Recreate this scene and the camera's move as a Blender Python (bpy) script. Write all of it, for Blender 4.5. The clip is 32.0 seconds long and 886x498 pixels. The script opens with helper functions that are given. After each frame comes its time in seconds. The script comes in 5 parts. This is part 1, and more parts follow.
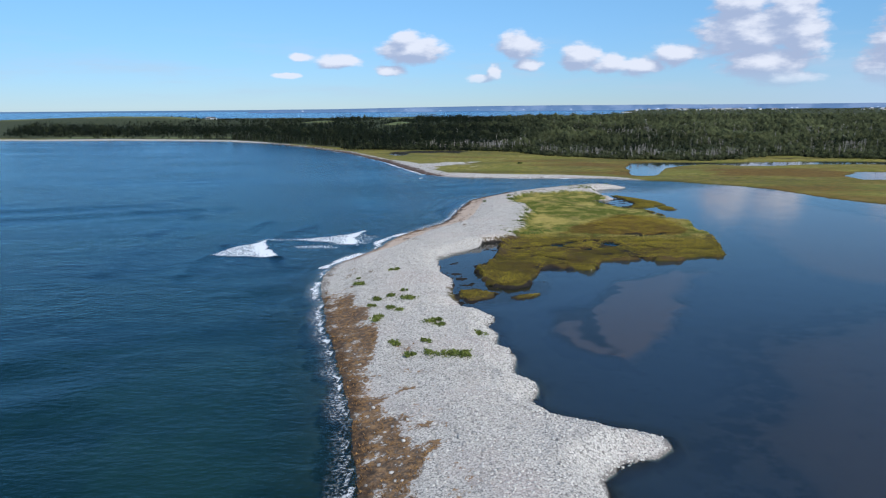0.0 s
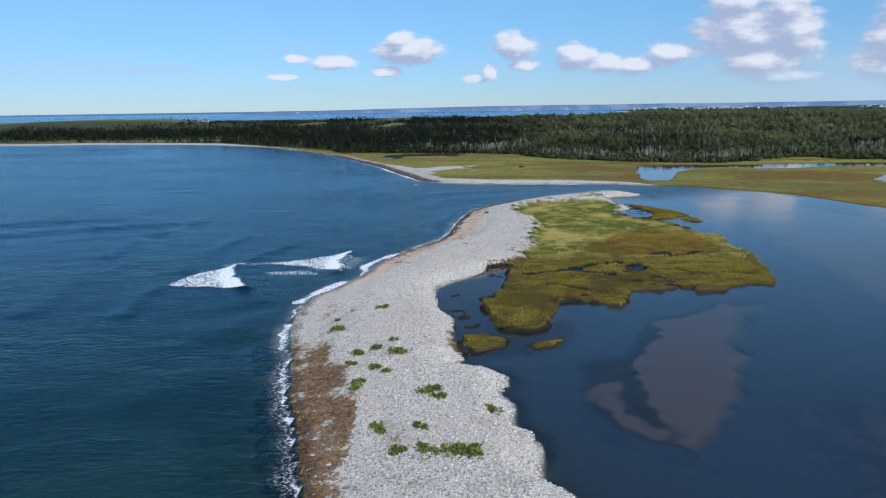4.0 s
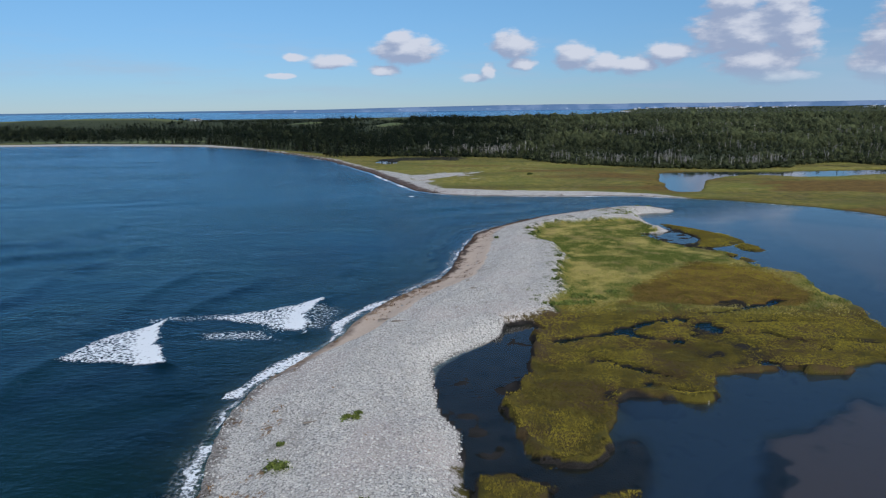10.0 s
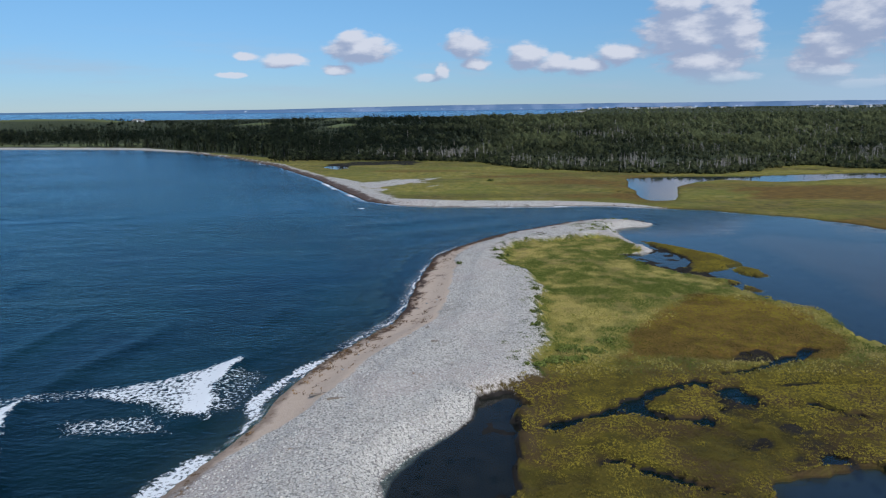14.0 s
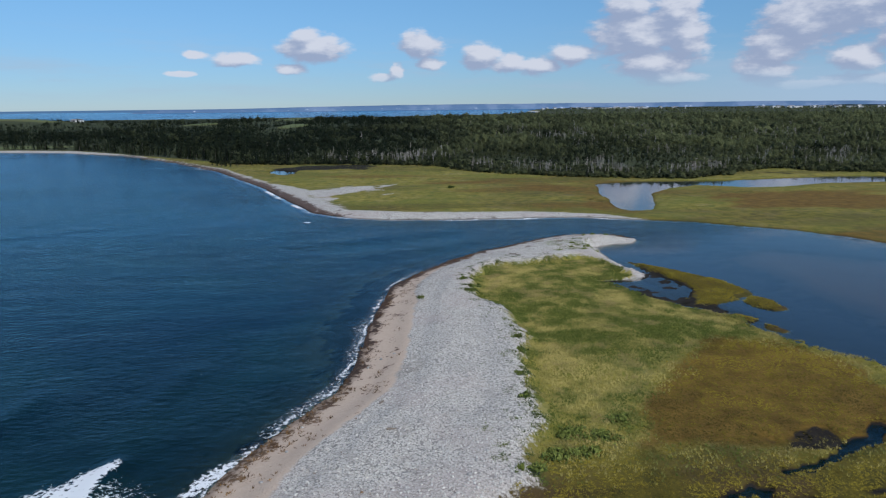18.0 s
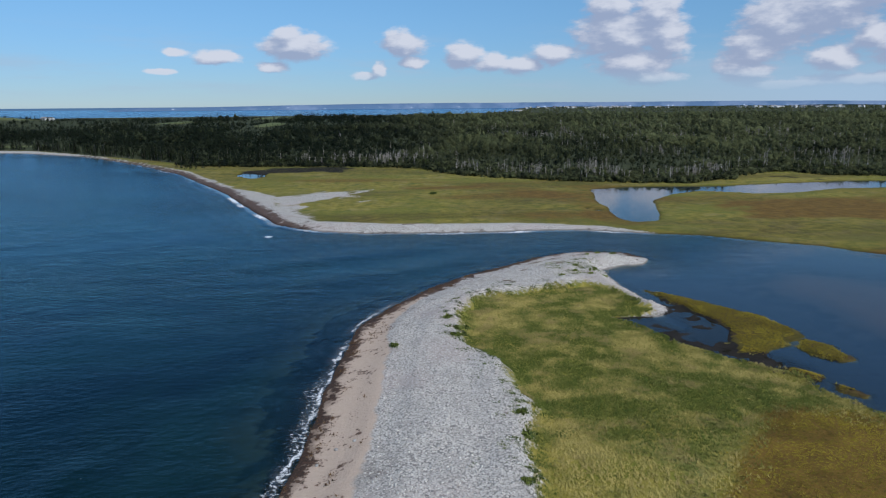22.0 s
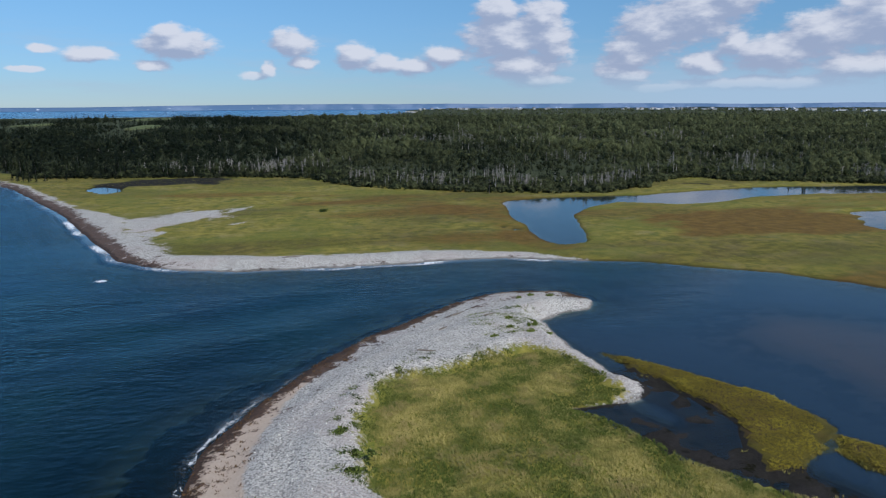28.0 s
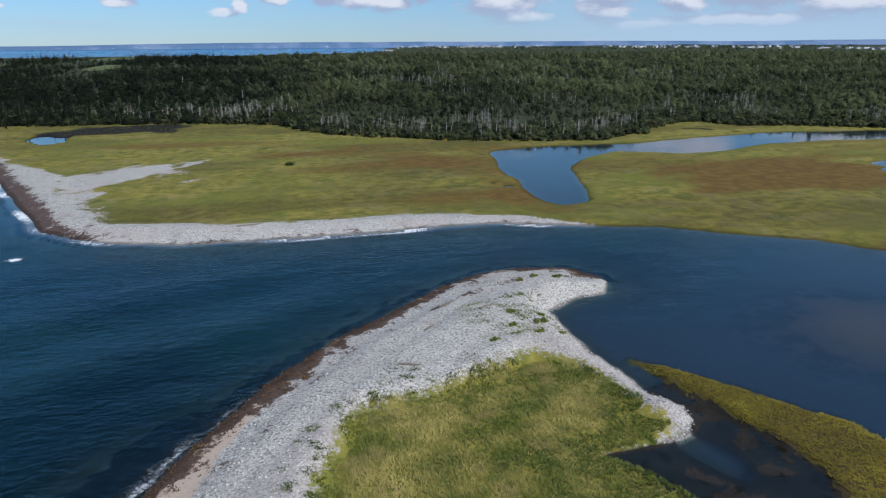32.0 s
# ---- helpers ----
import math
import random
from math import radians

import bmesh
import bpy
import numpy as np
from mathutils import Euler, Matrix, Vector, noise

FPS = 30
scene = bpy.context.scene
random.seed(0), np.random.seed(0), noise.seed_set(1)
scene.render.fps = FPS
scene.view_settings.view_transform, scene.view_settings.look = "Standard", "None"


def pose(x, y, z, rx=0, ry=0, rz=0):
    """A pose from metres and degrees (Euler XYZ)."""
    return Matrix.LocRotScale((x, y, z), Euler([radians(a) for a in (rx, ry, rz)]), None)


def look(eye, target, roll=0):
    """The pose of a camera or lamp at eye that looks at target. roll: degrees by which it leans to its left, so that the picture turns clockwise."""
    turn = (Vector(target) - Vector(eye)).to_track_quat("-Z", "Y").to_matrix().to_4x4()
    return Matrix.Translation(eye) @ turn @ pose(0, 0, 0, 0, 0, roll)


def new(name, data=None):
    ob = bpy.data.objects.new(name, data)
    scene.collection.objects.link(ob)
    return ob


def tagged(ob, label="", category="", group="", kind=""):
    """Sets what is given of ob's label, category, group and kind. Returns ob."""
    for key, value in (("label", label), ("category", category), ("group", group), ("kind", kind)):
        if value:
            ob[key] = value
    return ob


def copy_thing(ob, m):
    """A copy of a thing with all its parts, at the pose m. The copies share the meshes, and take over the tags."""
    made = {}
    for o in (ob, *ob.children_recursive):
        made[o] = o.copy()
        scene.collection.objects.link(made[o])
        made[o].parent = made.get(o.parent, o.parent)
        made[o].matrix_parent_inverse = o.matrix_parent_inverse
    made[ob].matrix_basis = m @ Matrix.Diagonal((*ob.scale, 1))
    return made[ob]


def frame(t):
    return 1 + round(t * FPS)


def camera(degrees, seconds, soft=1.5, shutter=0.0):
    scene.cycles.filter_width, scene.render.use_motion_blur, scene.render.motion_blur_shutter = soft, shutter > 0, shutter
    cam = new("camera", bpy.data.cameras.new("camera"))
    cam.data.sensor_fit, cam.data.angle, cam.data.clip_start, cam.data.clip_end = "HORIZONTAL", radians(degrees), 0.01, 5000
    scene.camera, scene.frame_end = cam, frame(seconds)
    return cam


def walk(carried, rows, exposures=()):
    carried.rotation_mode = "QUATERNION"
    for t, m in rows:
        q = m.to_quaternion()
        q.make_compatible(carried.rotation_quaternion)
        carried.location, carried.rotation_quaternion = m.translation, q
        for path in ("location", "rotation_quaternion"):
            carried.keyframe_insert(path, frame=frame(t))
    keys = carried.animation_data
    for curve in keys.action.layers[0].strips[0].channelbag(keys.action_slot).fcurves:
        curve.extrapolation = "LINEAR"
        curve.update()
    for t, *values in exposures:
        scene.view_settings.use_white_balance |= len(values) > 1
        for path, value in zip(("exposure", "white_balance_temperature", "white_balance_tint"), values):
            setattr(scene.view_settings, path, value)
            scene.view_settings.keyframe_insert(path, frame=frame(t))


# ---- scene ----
cam = camera(66.9, 32.0, soft=1.15)
PATH = [
    (0, (3.427, -3.036, 32.097), (3.268, -1.086, 31.681), -0.39),
    (0.5, (3.119, -0.130, 32.055), (2.963, 1.820, 31.640), -0.36),
    (1, (2.889, 2.928, 32.051), (2.734, 4.878, 31.636), -0.34),
    (1.5, (2.542, 5.962, 31.978), (2.388, 7.912, 31.564), -0.43),
    (2, (2.279, 8.768, 32.130), (2.127, 10.718, 31.716), -0.52),
    (2.5, (2.027, 11.622, 32.176), (1.875, 13.573, 31.763), -0.62),
    (3, (1.719, 14.663, 32.193), (1.568, 16.614, 31.780), -0.73),
    (3.5, (1.515, 17.620, 32.155), (1.365, 19.571, 31.741), -0.74),
    (5.5, (0.532, 29.575, 32.122), (0.382, 31.526, 31.706), -0.99),
    (6, (0.204, 32.389, 32.191), (0.056, 34.339, 31.773), -1.00),
    (6.5, (-0.083, 35.404, 32.268), (-0.230, 37.355, 31.851), -0.96),
    (7, (-0.385, 38.559, 32.256), (-0.531, 40.509, 31.839), -0.92),
    (7.5, (-0.644, 41.578, 32.347), (-0.791, 43.528, 31.928), -0.86),
    (8, (-0.871, 44.680, 32.399), (-1.018, 46.631, 31.982), -0.80),
    (8.5, (-1.088, 47.891, 32.463), (-1.237, 49.842, 32.046), -0.68),
    (9, (-1.296, 51.032, 32.520), (-1.445, 52.982, 32.103), -0.76),
    (9.5, (-1.454, 54.148, 32.625), (-1.603, 56.098, 32.207), -0.77),
    (10, (-1.785, 57.311, 32.608), (-1.930, 59.261, 32.191), -0.68),
    (10.5, (-2.184, 60.299, 32.590), (-2.315, 62.250, 32.173), -0.57),
    (11, (-2.412, 63.368, 32.673), (-2.526, 65.321, 32.256), -0.55),
    (11.5, (-2.544, 66.545, 32.785), (-2.640, 68.499, 32.366), -0.57),
    (12, (-2.668, 69.770, 32.894), (-2.745, 71.724, 32.476), -0.58),
    (12.5, (-2.744, 73.001, 32.970), (-2.802, 74.956, 32.552), -0.60),
    (13, (-2.841, 76.195, 33.009), (-2.883, 78.150, 32.590), -0.63),
    (13.5, (-2.912, 79.339, 33.134), (-2.939, 81.294, 32.714), -0.64),
    (14, (-2.953, 82.434, 33.184), (-2.968, 84.389, 32.765), -0.66),
    (14.5, (-2.929, 85.555, 33.221), (-2.925, 87.511, 32.801), -0.76),
    (15, (-3.119, 88.761, 33.270), (-3.068, 90.715, 32.850), -0.67),
    (15.5, (-3.258, 91.903, 33.346), (-3.159, 93.856, 32.924), -0.67),
    (17.5, (-3.283, 104.216, 33.334), (-3.169, 106.168, 32.913), -0.56),
    (18, (-3.204, 107.141, 33.363), (-3.090, 109.093, 32.942), -0.56),
    (18.5, (-3.176, 109.918, 33.357), (-3.062, 111.870, 32.936), -0.46),
    (19, (-3.014, 112.987, 33.373), (-2.899, 114.938, 32.953), -0.46),
    (19.5, (-2.870, 116.025, 33.264), (-2.753, 117.977, 32.843), -0.35),
    (20, (-2.659, 118.972, 33.161), (-2.543, 120.923, 32.739), -0.34),
    (20.5, (-2.217, 122.209, 33.202), (-2.102, 124.161, 32.780), -0.42),
    (21, (-1.813, 125.230, 33.188), (-1.697, 127.181, 32.765), -0.50),
    (21.5, (-1.588, 128.149, 33.191), (-1.453, 130.098, 32.765), -0.39),
    (22, (-1.197, 131.438, 33.086), (-1.033, 133.386, 32.661), -0.38),
    (22.5, (-0.748, 134.662, 32.945), (-0.553, 136.607, 32.521), -0.34),
    (23, (-0.295, 137.936, 32.982), (-0.060, 139.876, 32.557), -0.40),
    (23.5, (0.058, 141.098, 33.061), (0.336, 143.033, 32.636), -0.35),
    (24, (0.280, 143.929, 33.101), (0.590, 145.858, 32.677), -0.30),
    (24.5, (0.503, 146.787, 33.129), (0.842, 148.711, 32.704), -0.37),
    (25, (0.611, 149.480, 33.155), (0.979, 151.399, 32.728), -0.23),
    (25.5, (0.868, 151.994, 33.167), (1.263, 153.909, 32.742), -0.23),
    (26, (1.099, 154.574, 33.155), (1.521, 156.482, 32.731), -0.12),
    (26.5, (1.639, 157.448, 33.126), (2.084, 159.351, 32.702), -0.22),
    (28.5, (3.143, 167.818, 33.423), (3.610, 169.716, 33.001), -0.14),
    (29, (3.559, 170.471, 33.508), (4.027, 172.369, 33.087), -0.25),
    (29.5, (4.177, 173.218, 33.545), (4.647, 175.115, 33.123), -0.34),
    (30, (4.796, 175.792, 33.545), (5.265, 177.690, 33.124), -0.32),
    (30.5, (5.398, 178.411, 33.475), (5.869, 180.308, 33.053), -0.32),
    (31, (6.080, 180.974, 33.424), (6.602, 182.858, 33.002), -0.31),
    (31.5, (6.508, 183.432, 33.218), (7.032, 185.308, 32.764), -0.22),
    (32, (7.231, 185.903, 33.142), (7.743, 187.744, 32.552), -0.22),
]
walk(cam, [(t, look(eye, target, roll)) for t, eye, target, roll in PATH],
     [(0, 0.0, 6050, 10), (6, -0.14, 6050, 10), (8, -0.30, 6050, 10), (10, -0.34, 6050, 10), (13, -0.30, 6050, 10), (20, -0.34, 6050, 10), (26, -0.30, 6050, 10), (31, -0.26, 6050, 10), (32, -0.15, 6050, 10)])

# ---- world: sky, clouds, sun ----
SUN_AZ, SUN_EL = 150.0, 43.0   # degrees, clockwise from +y (the way the drone flies)

world = bpy.data.worlds.new("sky")
scene.world = world
world.use_nodes = True
wt = world.node_tree
wt.nodes.clear()


def node(tree, kind, ins=None, operation="", clamp=False, key="", feature=""):
    n = tree.nodes.new(kind)
    if operation:
        n.operation = operation
    if clamp:
        n.use_clamp = True
    if key:
        n.attribute_name = key
    if feature:
        n.feature = feature
    for k, v in (ins or {}).items():
        if isinstance(v, bpy.types.NodeSocket):
            tree.links.new(v, n.inputs[k])
        else:
            n.inputs[k].default_value = v
    return n


def calc(tree, op, a, b=0.0, c=0.0, clamp=False):
    return node(tree, "ShaderNodeMath", {0: a, 1: b, 2: c}, operation=op, clamp=clamp).outputs[0]


def step(tree, value, lo, hi):
    n = node(tree, "ShaderNodeMapRange", {"Value": value, "From Min": lo, "From Max": hi})
    n.interpolation_type = "SMOOTHSTEP"
    return n.outputs["Result"]


def blend(tree, fac, a, b, how="MIX"):
    n = node(tree, "ShaderNodeMix")
    n.data_type, n.blend_type = "RGBA", how
    for k, v in ((0, fac), (6, a), (7, b)):
        if isinstance(v, bpy.types.NodeSocket):
            tree.links.new(v, n.inputs[k])
        else:
            n.inputs[k].default_value = v if k == 0 else (*v[:3], 1)
    return n.outputs[2]


def fbm(tree, vec, scale, detail=4.0, rough=0.55):
    return node(tree, "ShaderNodeTexNoise", {"Vector": vec, "Scale": scale, "Detail": detail, "Roughness": rough}).outputs[0]


# clouds: bearing, height, half width, half height, all in degrees
CLOUDS = [(-16.1, 3.9, 1.1, 0.26), (-13.0, 3.6, 1.8, 0.45), (-7.1, 4.5, 2.9, 0.85), (-7.6, 5.4, 1.3, 0.5), (-17.2, 2.5, 1.0, 0.18), (-8.9, 2.9, 1.2, 0.35),
          (1.7, 4.8, 1.9, 0.85), (2.4, 3.3, 1.3, 0.4), (-0.3, 2.7, 0.7, 0.5), (-1.4, 2.2, 1.2, 0.28), (6.6, 3.8, 1.7, 0.85), (9.0, 3.2, 1.6, 0.6), (11.3, 3.0, 1.9, 0.55), (13.9, 3.8, 1.9, 0.6),
          (19.0, 5.2, 3.6, 1.5), (18.1, 7.4, 1.8, 0.9), (21.9, 6.6, 1.9, 1.3), (22.6, 4.9, 1.9, 1.4), (20.5, 3.0, 3.3, 0.9), (21.5, 1.9, 2.6, 0.5)]
CLOUDS_2 = [(30.6, 5.6, 3.2, 1.6), (33.6, 6.7, 3.6, 1.6), (36.4, 7.8, 2.4, 1.2), (28.8, 3.9, 2.2, 1.2), (28.3, 2.3, 2.2, 0.8), (34.3, 3.0, 1.8, 0.8), (36.4, 4.6, 1.1, 0.7), (39.3, 3.7, 3.6, 1.1),
            (42.4, 5.0, 3.0, 1.2), (46.2, 6.0, 3.4, 1.8), (45.1, 2.6, 3.4, 0.8), (38.5, 1.5, 6.5, 0.4), (31.0, 1.2, 3.0, 0.3), (52.0, 3.2, 4.0, 1.2), (56.0, 6.0, 6.0, 2.4), (70.0, 5.5, 7.0, 2.4),
            (-58.0, 6.0, 8.0, 1.8), (-95.0, 8.0, 9.0, 2.6), (110.0, 7.0, 9.0, 2.8), (150.0, 9.0, 10.0, 3.0), (-140.0, 8.0, 10.0, 3.0)]
field = bpy.data.node_groups.new("cloud_field", "ShaderNodeTree")
field.interface.new_socket("Vector", in_out="INPUT", socket_type="NodeSocketVector")
field.interface.new_socket("Density", in_out="OUTPUT", socket_type="NodeSocketFloat")
gi, go = field.nodes.new("NodeGroupInput"), field.nodes.new("NodeGroupOutput")
wob = node(field, "ShaderNodeTexNoise", {"Vector": gi.outputs[0], "Scale": 0.55, "Detail": 3.0})
shift = node(field, "ShaderNodeVectorMath", {0: wob.outputs["Color"], 1: (0.5, 0.5, 0.5)}, operation="SUBTRACT").outputs[0]
shift = node(field, "ShaderNodeVectorMath", {0: shift, 1: (1.3, 0.55, 0)}, operation="MULTIPLY").outputs[0]
bent = node(field, "ShaderNodeVectorMath", {0: gi.outputs[0], 1: shift}, operation="ADD").outputs[0]
total = None
for az, el, w, h in CLOUDS + CLOUDS_2:
    d = node(field, "ShaderNodeVectorMath", {0: bent, 1: (az, el, 0)}, operation="SUBTRACT").outputs[0]
    d = node(field, "ShaderNodeVectorMath", {0: d, 1: (1 / w, 0.72 / h, 0)}, operation="MULTIPLY").outputs[0]
    d = node(field, "ShaderNodeVectorMath", {0: d}, operation="LENGTH").outputs["Value"]
    d = calc(field, "SUBTRACT", 1.0, d)
    total = d if total is None else node(field, "ShaderNodeMath", {0: total, 1: d, 2: 0.5}, operation="SMOOTH_MAX").outputs[0]
total = calc(field, "MAXIMUM", total, -1.6)
puff = node(field, "ShaderNodeVectorMath", {0: gi.outputs[0], 1: (0.62, 1.45, 1)}, operation="MULTIPLY").outputs[0]
puff = fbm(field, puff, 0.95, 7.0, 0.58)
dens = calc(field, "MULTIPLY_ADD", calc(field, "SUBTRACT", puff, 0.5), 2.7, calc(field, "MULTIPLY", total, 2.3))
field.links.new(dens, go.inputs[0])

way = node(wt, "ShaderNodeTexCoord").outputs["Generated"]
xyz = node(wt, "ShaderNodeSeparateXYZ", {0: way})
bearing = calc(wt, "DEGREES", calc(wt, "ARCTAN2", xyz.outputs[0], xyz.outputs[1]))
height = calc(wt, "DEGREES", calc(wt, "ARCSINE", xyz.outputs[2]))
at = node(wt, "ShaderNodeCombineXYZ", {0: bearing, 1: height}).outputs[0]


def cloud_at(vec):
    g = node(wt, "ShaderNodeGroup")
    g.node_tree = field
    wt.links.new(vec, g.inputs[0])
    return g.outputs[0]


here = cloud_at(at)
above = cloud_at(node(wt, "ShaderNodeVectorMath", {0: at, 1: (0.45, 0.75, 0)}, operation="ADD").outputs[0])
cover = calc(wt, "MULTIPLY", step(wt, here, -0.40, 0.75), step(wt, height, 0.3, 3.0))
lit = step(wt, calc(wt, "SUBTRACT", here, above), -0.65, 1.45)
cloud_colour = blend(wt, lit, (0.42, 0.48, 0.64), (0.85, 0.85, 0.91))
sky = node(wt, "ShaderNodeTexSky")
sky.sky_type, sky.sun_disc, sky.sun_elevation, sky.sun_rotation = "NISHITA", False, radians(SUN_EL), radians(SUN_AZ)
sky.air_density, sky.dust_density, sky.ozone_density, sky.altitude = 1.0, 0.0, 4.0, 20
sky_colour = node(wt, "ShaderNodeVectorMath", {0: sky.outputs[0], 1: (0.086, 0.112, 0.126)}, operation="MULTIPLY").outputs[0]
low_sky = blend(wt, step(wt, height, -1.0, 13.0), (0.60, 0.63, 0.82), (1.04, 1.02, 0.97))
sky_colour = blend(wt, 1.0, sky_colour, low_sky, "MULTIPLY")
# distant sea below the horizon
sky_colour = blend(wt, step(wt, height, -0.20, -0.18), (0.115, 0.225, 0.40), sky_colour)
veil = node(wt, "ShaderNodeVectorMath", {0: at, 1: (0.05, 0.35, 1)}, operation="MULTIPLY").outputs[0]
veil = calc(wt, "MULTIPLY", step(wt, fbm(wt, veil, 1.6, 5, 0.6), 0.45, 0.75), calc(wt, "MULTIPLY", step(wt, height, 0.2, 1.5), step(wt, height, 7.0, 3.0)))
sky_colour = blend(wt, calc(wt, "MULTIPLY", veil, 0.45), sky_colour, (0.52, 0.62, 0.74))
# pale distant cloud haze low over the land side
haze = calc(wt, "MULTIPLY", calc(wt, "MULTIPLY", step(wt, bearing, 5.0, 38.0), step(wt, height, 5.5, 0.3)), step(wt, height, -0.19, -0.16))
sky_colour = blend(wt, calc(wt, "MULTIPLY", haze, 0.75), sky_colour, (0.50, 0.67, 0.88))
final = blend(wt, calc(wt, "MULTIPLY", cover, 0.92), sky_colour, cloud_colour)
bg = node(wt, "ShaderNodeBackground", {"Color": final, "Strength": 1.0})
out = node(wt, "ShaderNodeOutputWorld", {"Surface": bg.outputs[0]})

sun = new("sun", bpy.data.lights.new("sun", "SUN"))
sun.data.energy, sun.data.angle, sun.data.color = 4.7, radians(0.55), (1.0, 0.95, 0.87)
a, e = radians(SUN_AZ), radians(SUN_EL)
sun.matrix_world = look((200 * math.sin(a) * math.cos(e), 200 * math.cos(a) * math.cos(e), 200 * math.sin(e)), (0, 0, 0))

# ---- the plan ----
SEA_EDGE = [(4, -150), (-3, 10), (-8, 46.9), (-9.8, 54.4), (-13.4, 66.8), (-18.3, 81.6), (-21.8, 90.8), (-24.7, 100.6), (-28.1, 111.7), (-30.2, 121.3),
            (-29.9, 130.9), (-26.3, 140.3), (-23.9, 147.8), (-22.7, 156.5), (-19.8, 166.3), (-16.3, 173.5), (-11.6, 182.3), (-9.7, 191.9), (-8.7, 207.7),
            (-6, 228.1), (-1.4, 237.7), (6.5, 249.8), (14.5, 258.7), (20.7, 263.4), (29.9, 271), (37.5, 275.8), (43.5, 276.6), (51.1, 274.7), (54.2, 269.8)]
TIP_EDGE = [(53.8, 265.7), (51.6, 262.7), (46.6, 262.1), (42.2, 259.2), (41.4, 252.5), (41.7, 246), (42.5, 238.5), (44.3, 234), (44.2, 231.8),
            (42.1, 229.7), (38.6, 228.8)]
MARSH_EAST = [(33.4, 228.8), (35.9, 223.5), (38.5, 216.5), (42.8, 210.6), (47, 204.6), (49.6, 197.4), (53.5, 188.4), (56, 183.4), (55.3, 173.7), (56.2, 164.4),
              (54.5, 152.4), (52.5, 141.7)]
MARSH_SOUTH = [(46.5, 141), (40.8, 137.3), (34.1, 138.9), (25.8, 136.2), (23.7, 130.4), (20.2, 128.7), (16.7, 130.3), (13.6, 130.4), (13, 126.4), (10.1, 120.7),
               (7.8, 115), (4.8, 114.2), (2.2, 116.6), (0.2, 121.6), (0.3, 126.8), (2.6, 133.3), (4.8, 143.4), (5.5, 151.2), (4.2, 156.3), (0.2, 154.1)]
LAGOON_EDGE = [(-0.8, 148.6), (-6.2, 142), (-8.9, 137.3), (-8.6, 133.3), (-7.2, 124.1), (-4.5, 120.1), (-4.3, 111.8), (-3.1, 106.8), (-2.3, 102.7), (-3.7, 100.5),
               (0.9, 99.6), (3.3, 97.8), (3.4, 94.8), (2.2, 92.3), (3.8, 88.9), (3.5, 84.7), (5.4, 83.1), (6.2, 79.5), (5.6, 74.8), (8.2, 72.2), (8.4, 69.8),
               (7.6, 66.4), (9.8, 63.6), (12.1, 62.7), (16.4, 61), (20, 59.6), (20.4, 57.1), (18.5, 55.5), (15.6, 53.6), (13, 51.1), (13.1, 48.4),
               (15, 40), (18, 10), (30, -150)]
GRASS_EDGE = [(0.7, 154.6), (4.2, 155.7), (8.4, 160), (7.7, 163.7), (11.3, 171.1), (11.3, 179.3), (12, 187.8), (14.4, 197.2), (13.5, 203.7), (13.3, 210.8),
              (9.1, 216.9), (9.5, 223.9), (9.6, 229.5), (12.5, 236.8), (15.4, 240.6), (22.2, 241.7), (28.5, 243.9), (34.4, 247), (37.9, 243.6), (39.2, 238.6), (40.3, 231.1)]
FAR_EDGE = [(-700, 700), (-600, 676), (-511.6, 663), (-444.3, 655.8), (-389.9, 664.2), (-323, 652.7), (-258.9, 638.3), (-196.7, 594.9), (-138.8, 523.8), (-100, 467.1), (-63.3, 393.9),
            (-54.4, 372.1), (-41.5, 342.4), (-32.6, 320.6), (-26.2, 313.9), (-17.8, 308.1), (-6.9, 304.4), (14.9, 302.3), (26.3, 302.5), (38.4, 303.2), (50.7, 302.3), (60.4, 298.5),
            (78.8, 292), (86, 285.6), (99.4, 276.3), (108.7, 264.8), (114.5, 251.7), (118, 240), (128, 226), (200, 182), (400, 150), (1200, 120)]
FAR_BACK = [(4900, 120), (4900, 3300), (2500, 3700), (1500, 3700), (600, 3300), (500, 2500), (100, 2200), (-500, 2100), (-1100, 2000), (-1300, 1500), (-1150, 1150), (-900, 850)]
FAR_SHINGLE = [(-700, 700), (-600, 676), (-511.6, 663), (-444.3, 655.8), (-389.9, 664.2), (-323, 652.7), (-258.9, 638.3), (-196.7, 594.9), (-138.8, 523.8), (-100, 467.1), (-63.3, 393.9), (-41.5, 342.4), (-32.6, 320.6), (-17.8, 308.1), (14.9, 302.3), (38.4, 303.2), (50.7, 302.3),
               (60.4, 299), (57.3, 303.5), (46.2, 308.6), (34, 311), (15.6, 312.1), (-1.9, 313.6), (-19.6, 320), (-32.7, 343.8), (-42.7, 377.7), (-61.4, 403.1), (-103, 481.1),
               (-145.1, 534.4), (-200.7, 602.8), (-259.1, 649.7), (-323.3, 665.1), (-390.3, 676.6), (-443.9, 668.2), (-509.8, 673.7), (-600, 690), (-700, 714)]
BARE = [(-43.6, 370.6), (-33.1, 375.1), (-21.5, 397), (-7, 383.3), (-11, 368.8), (-24.9, 359), (-24, 343.2), (-30.7, 336.8)]
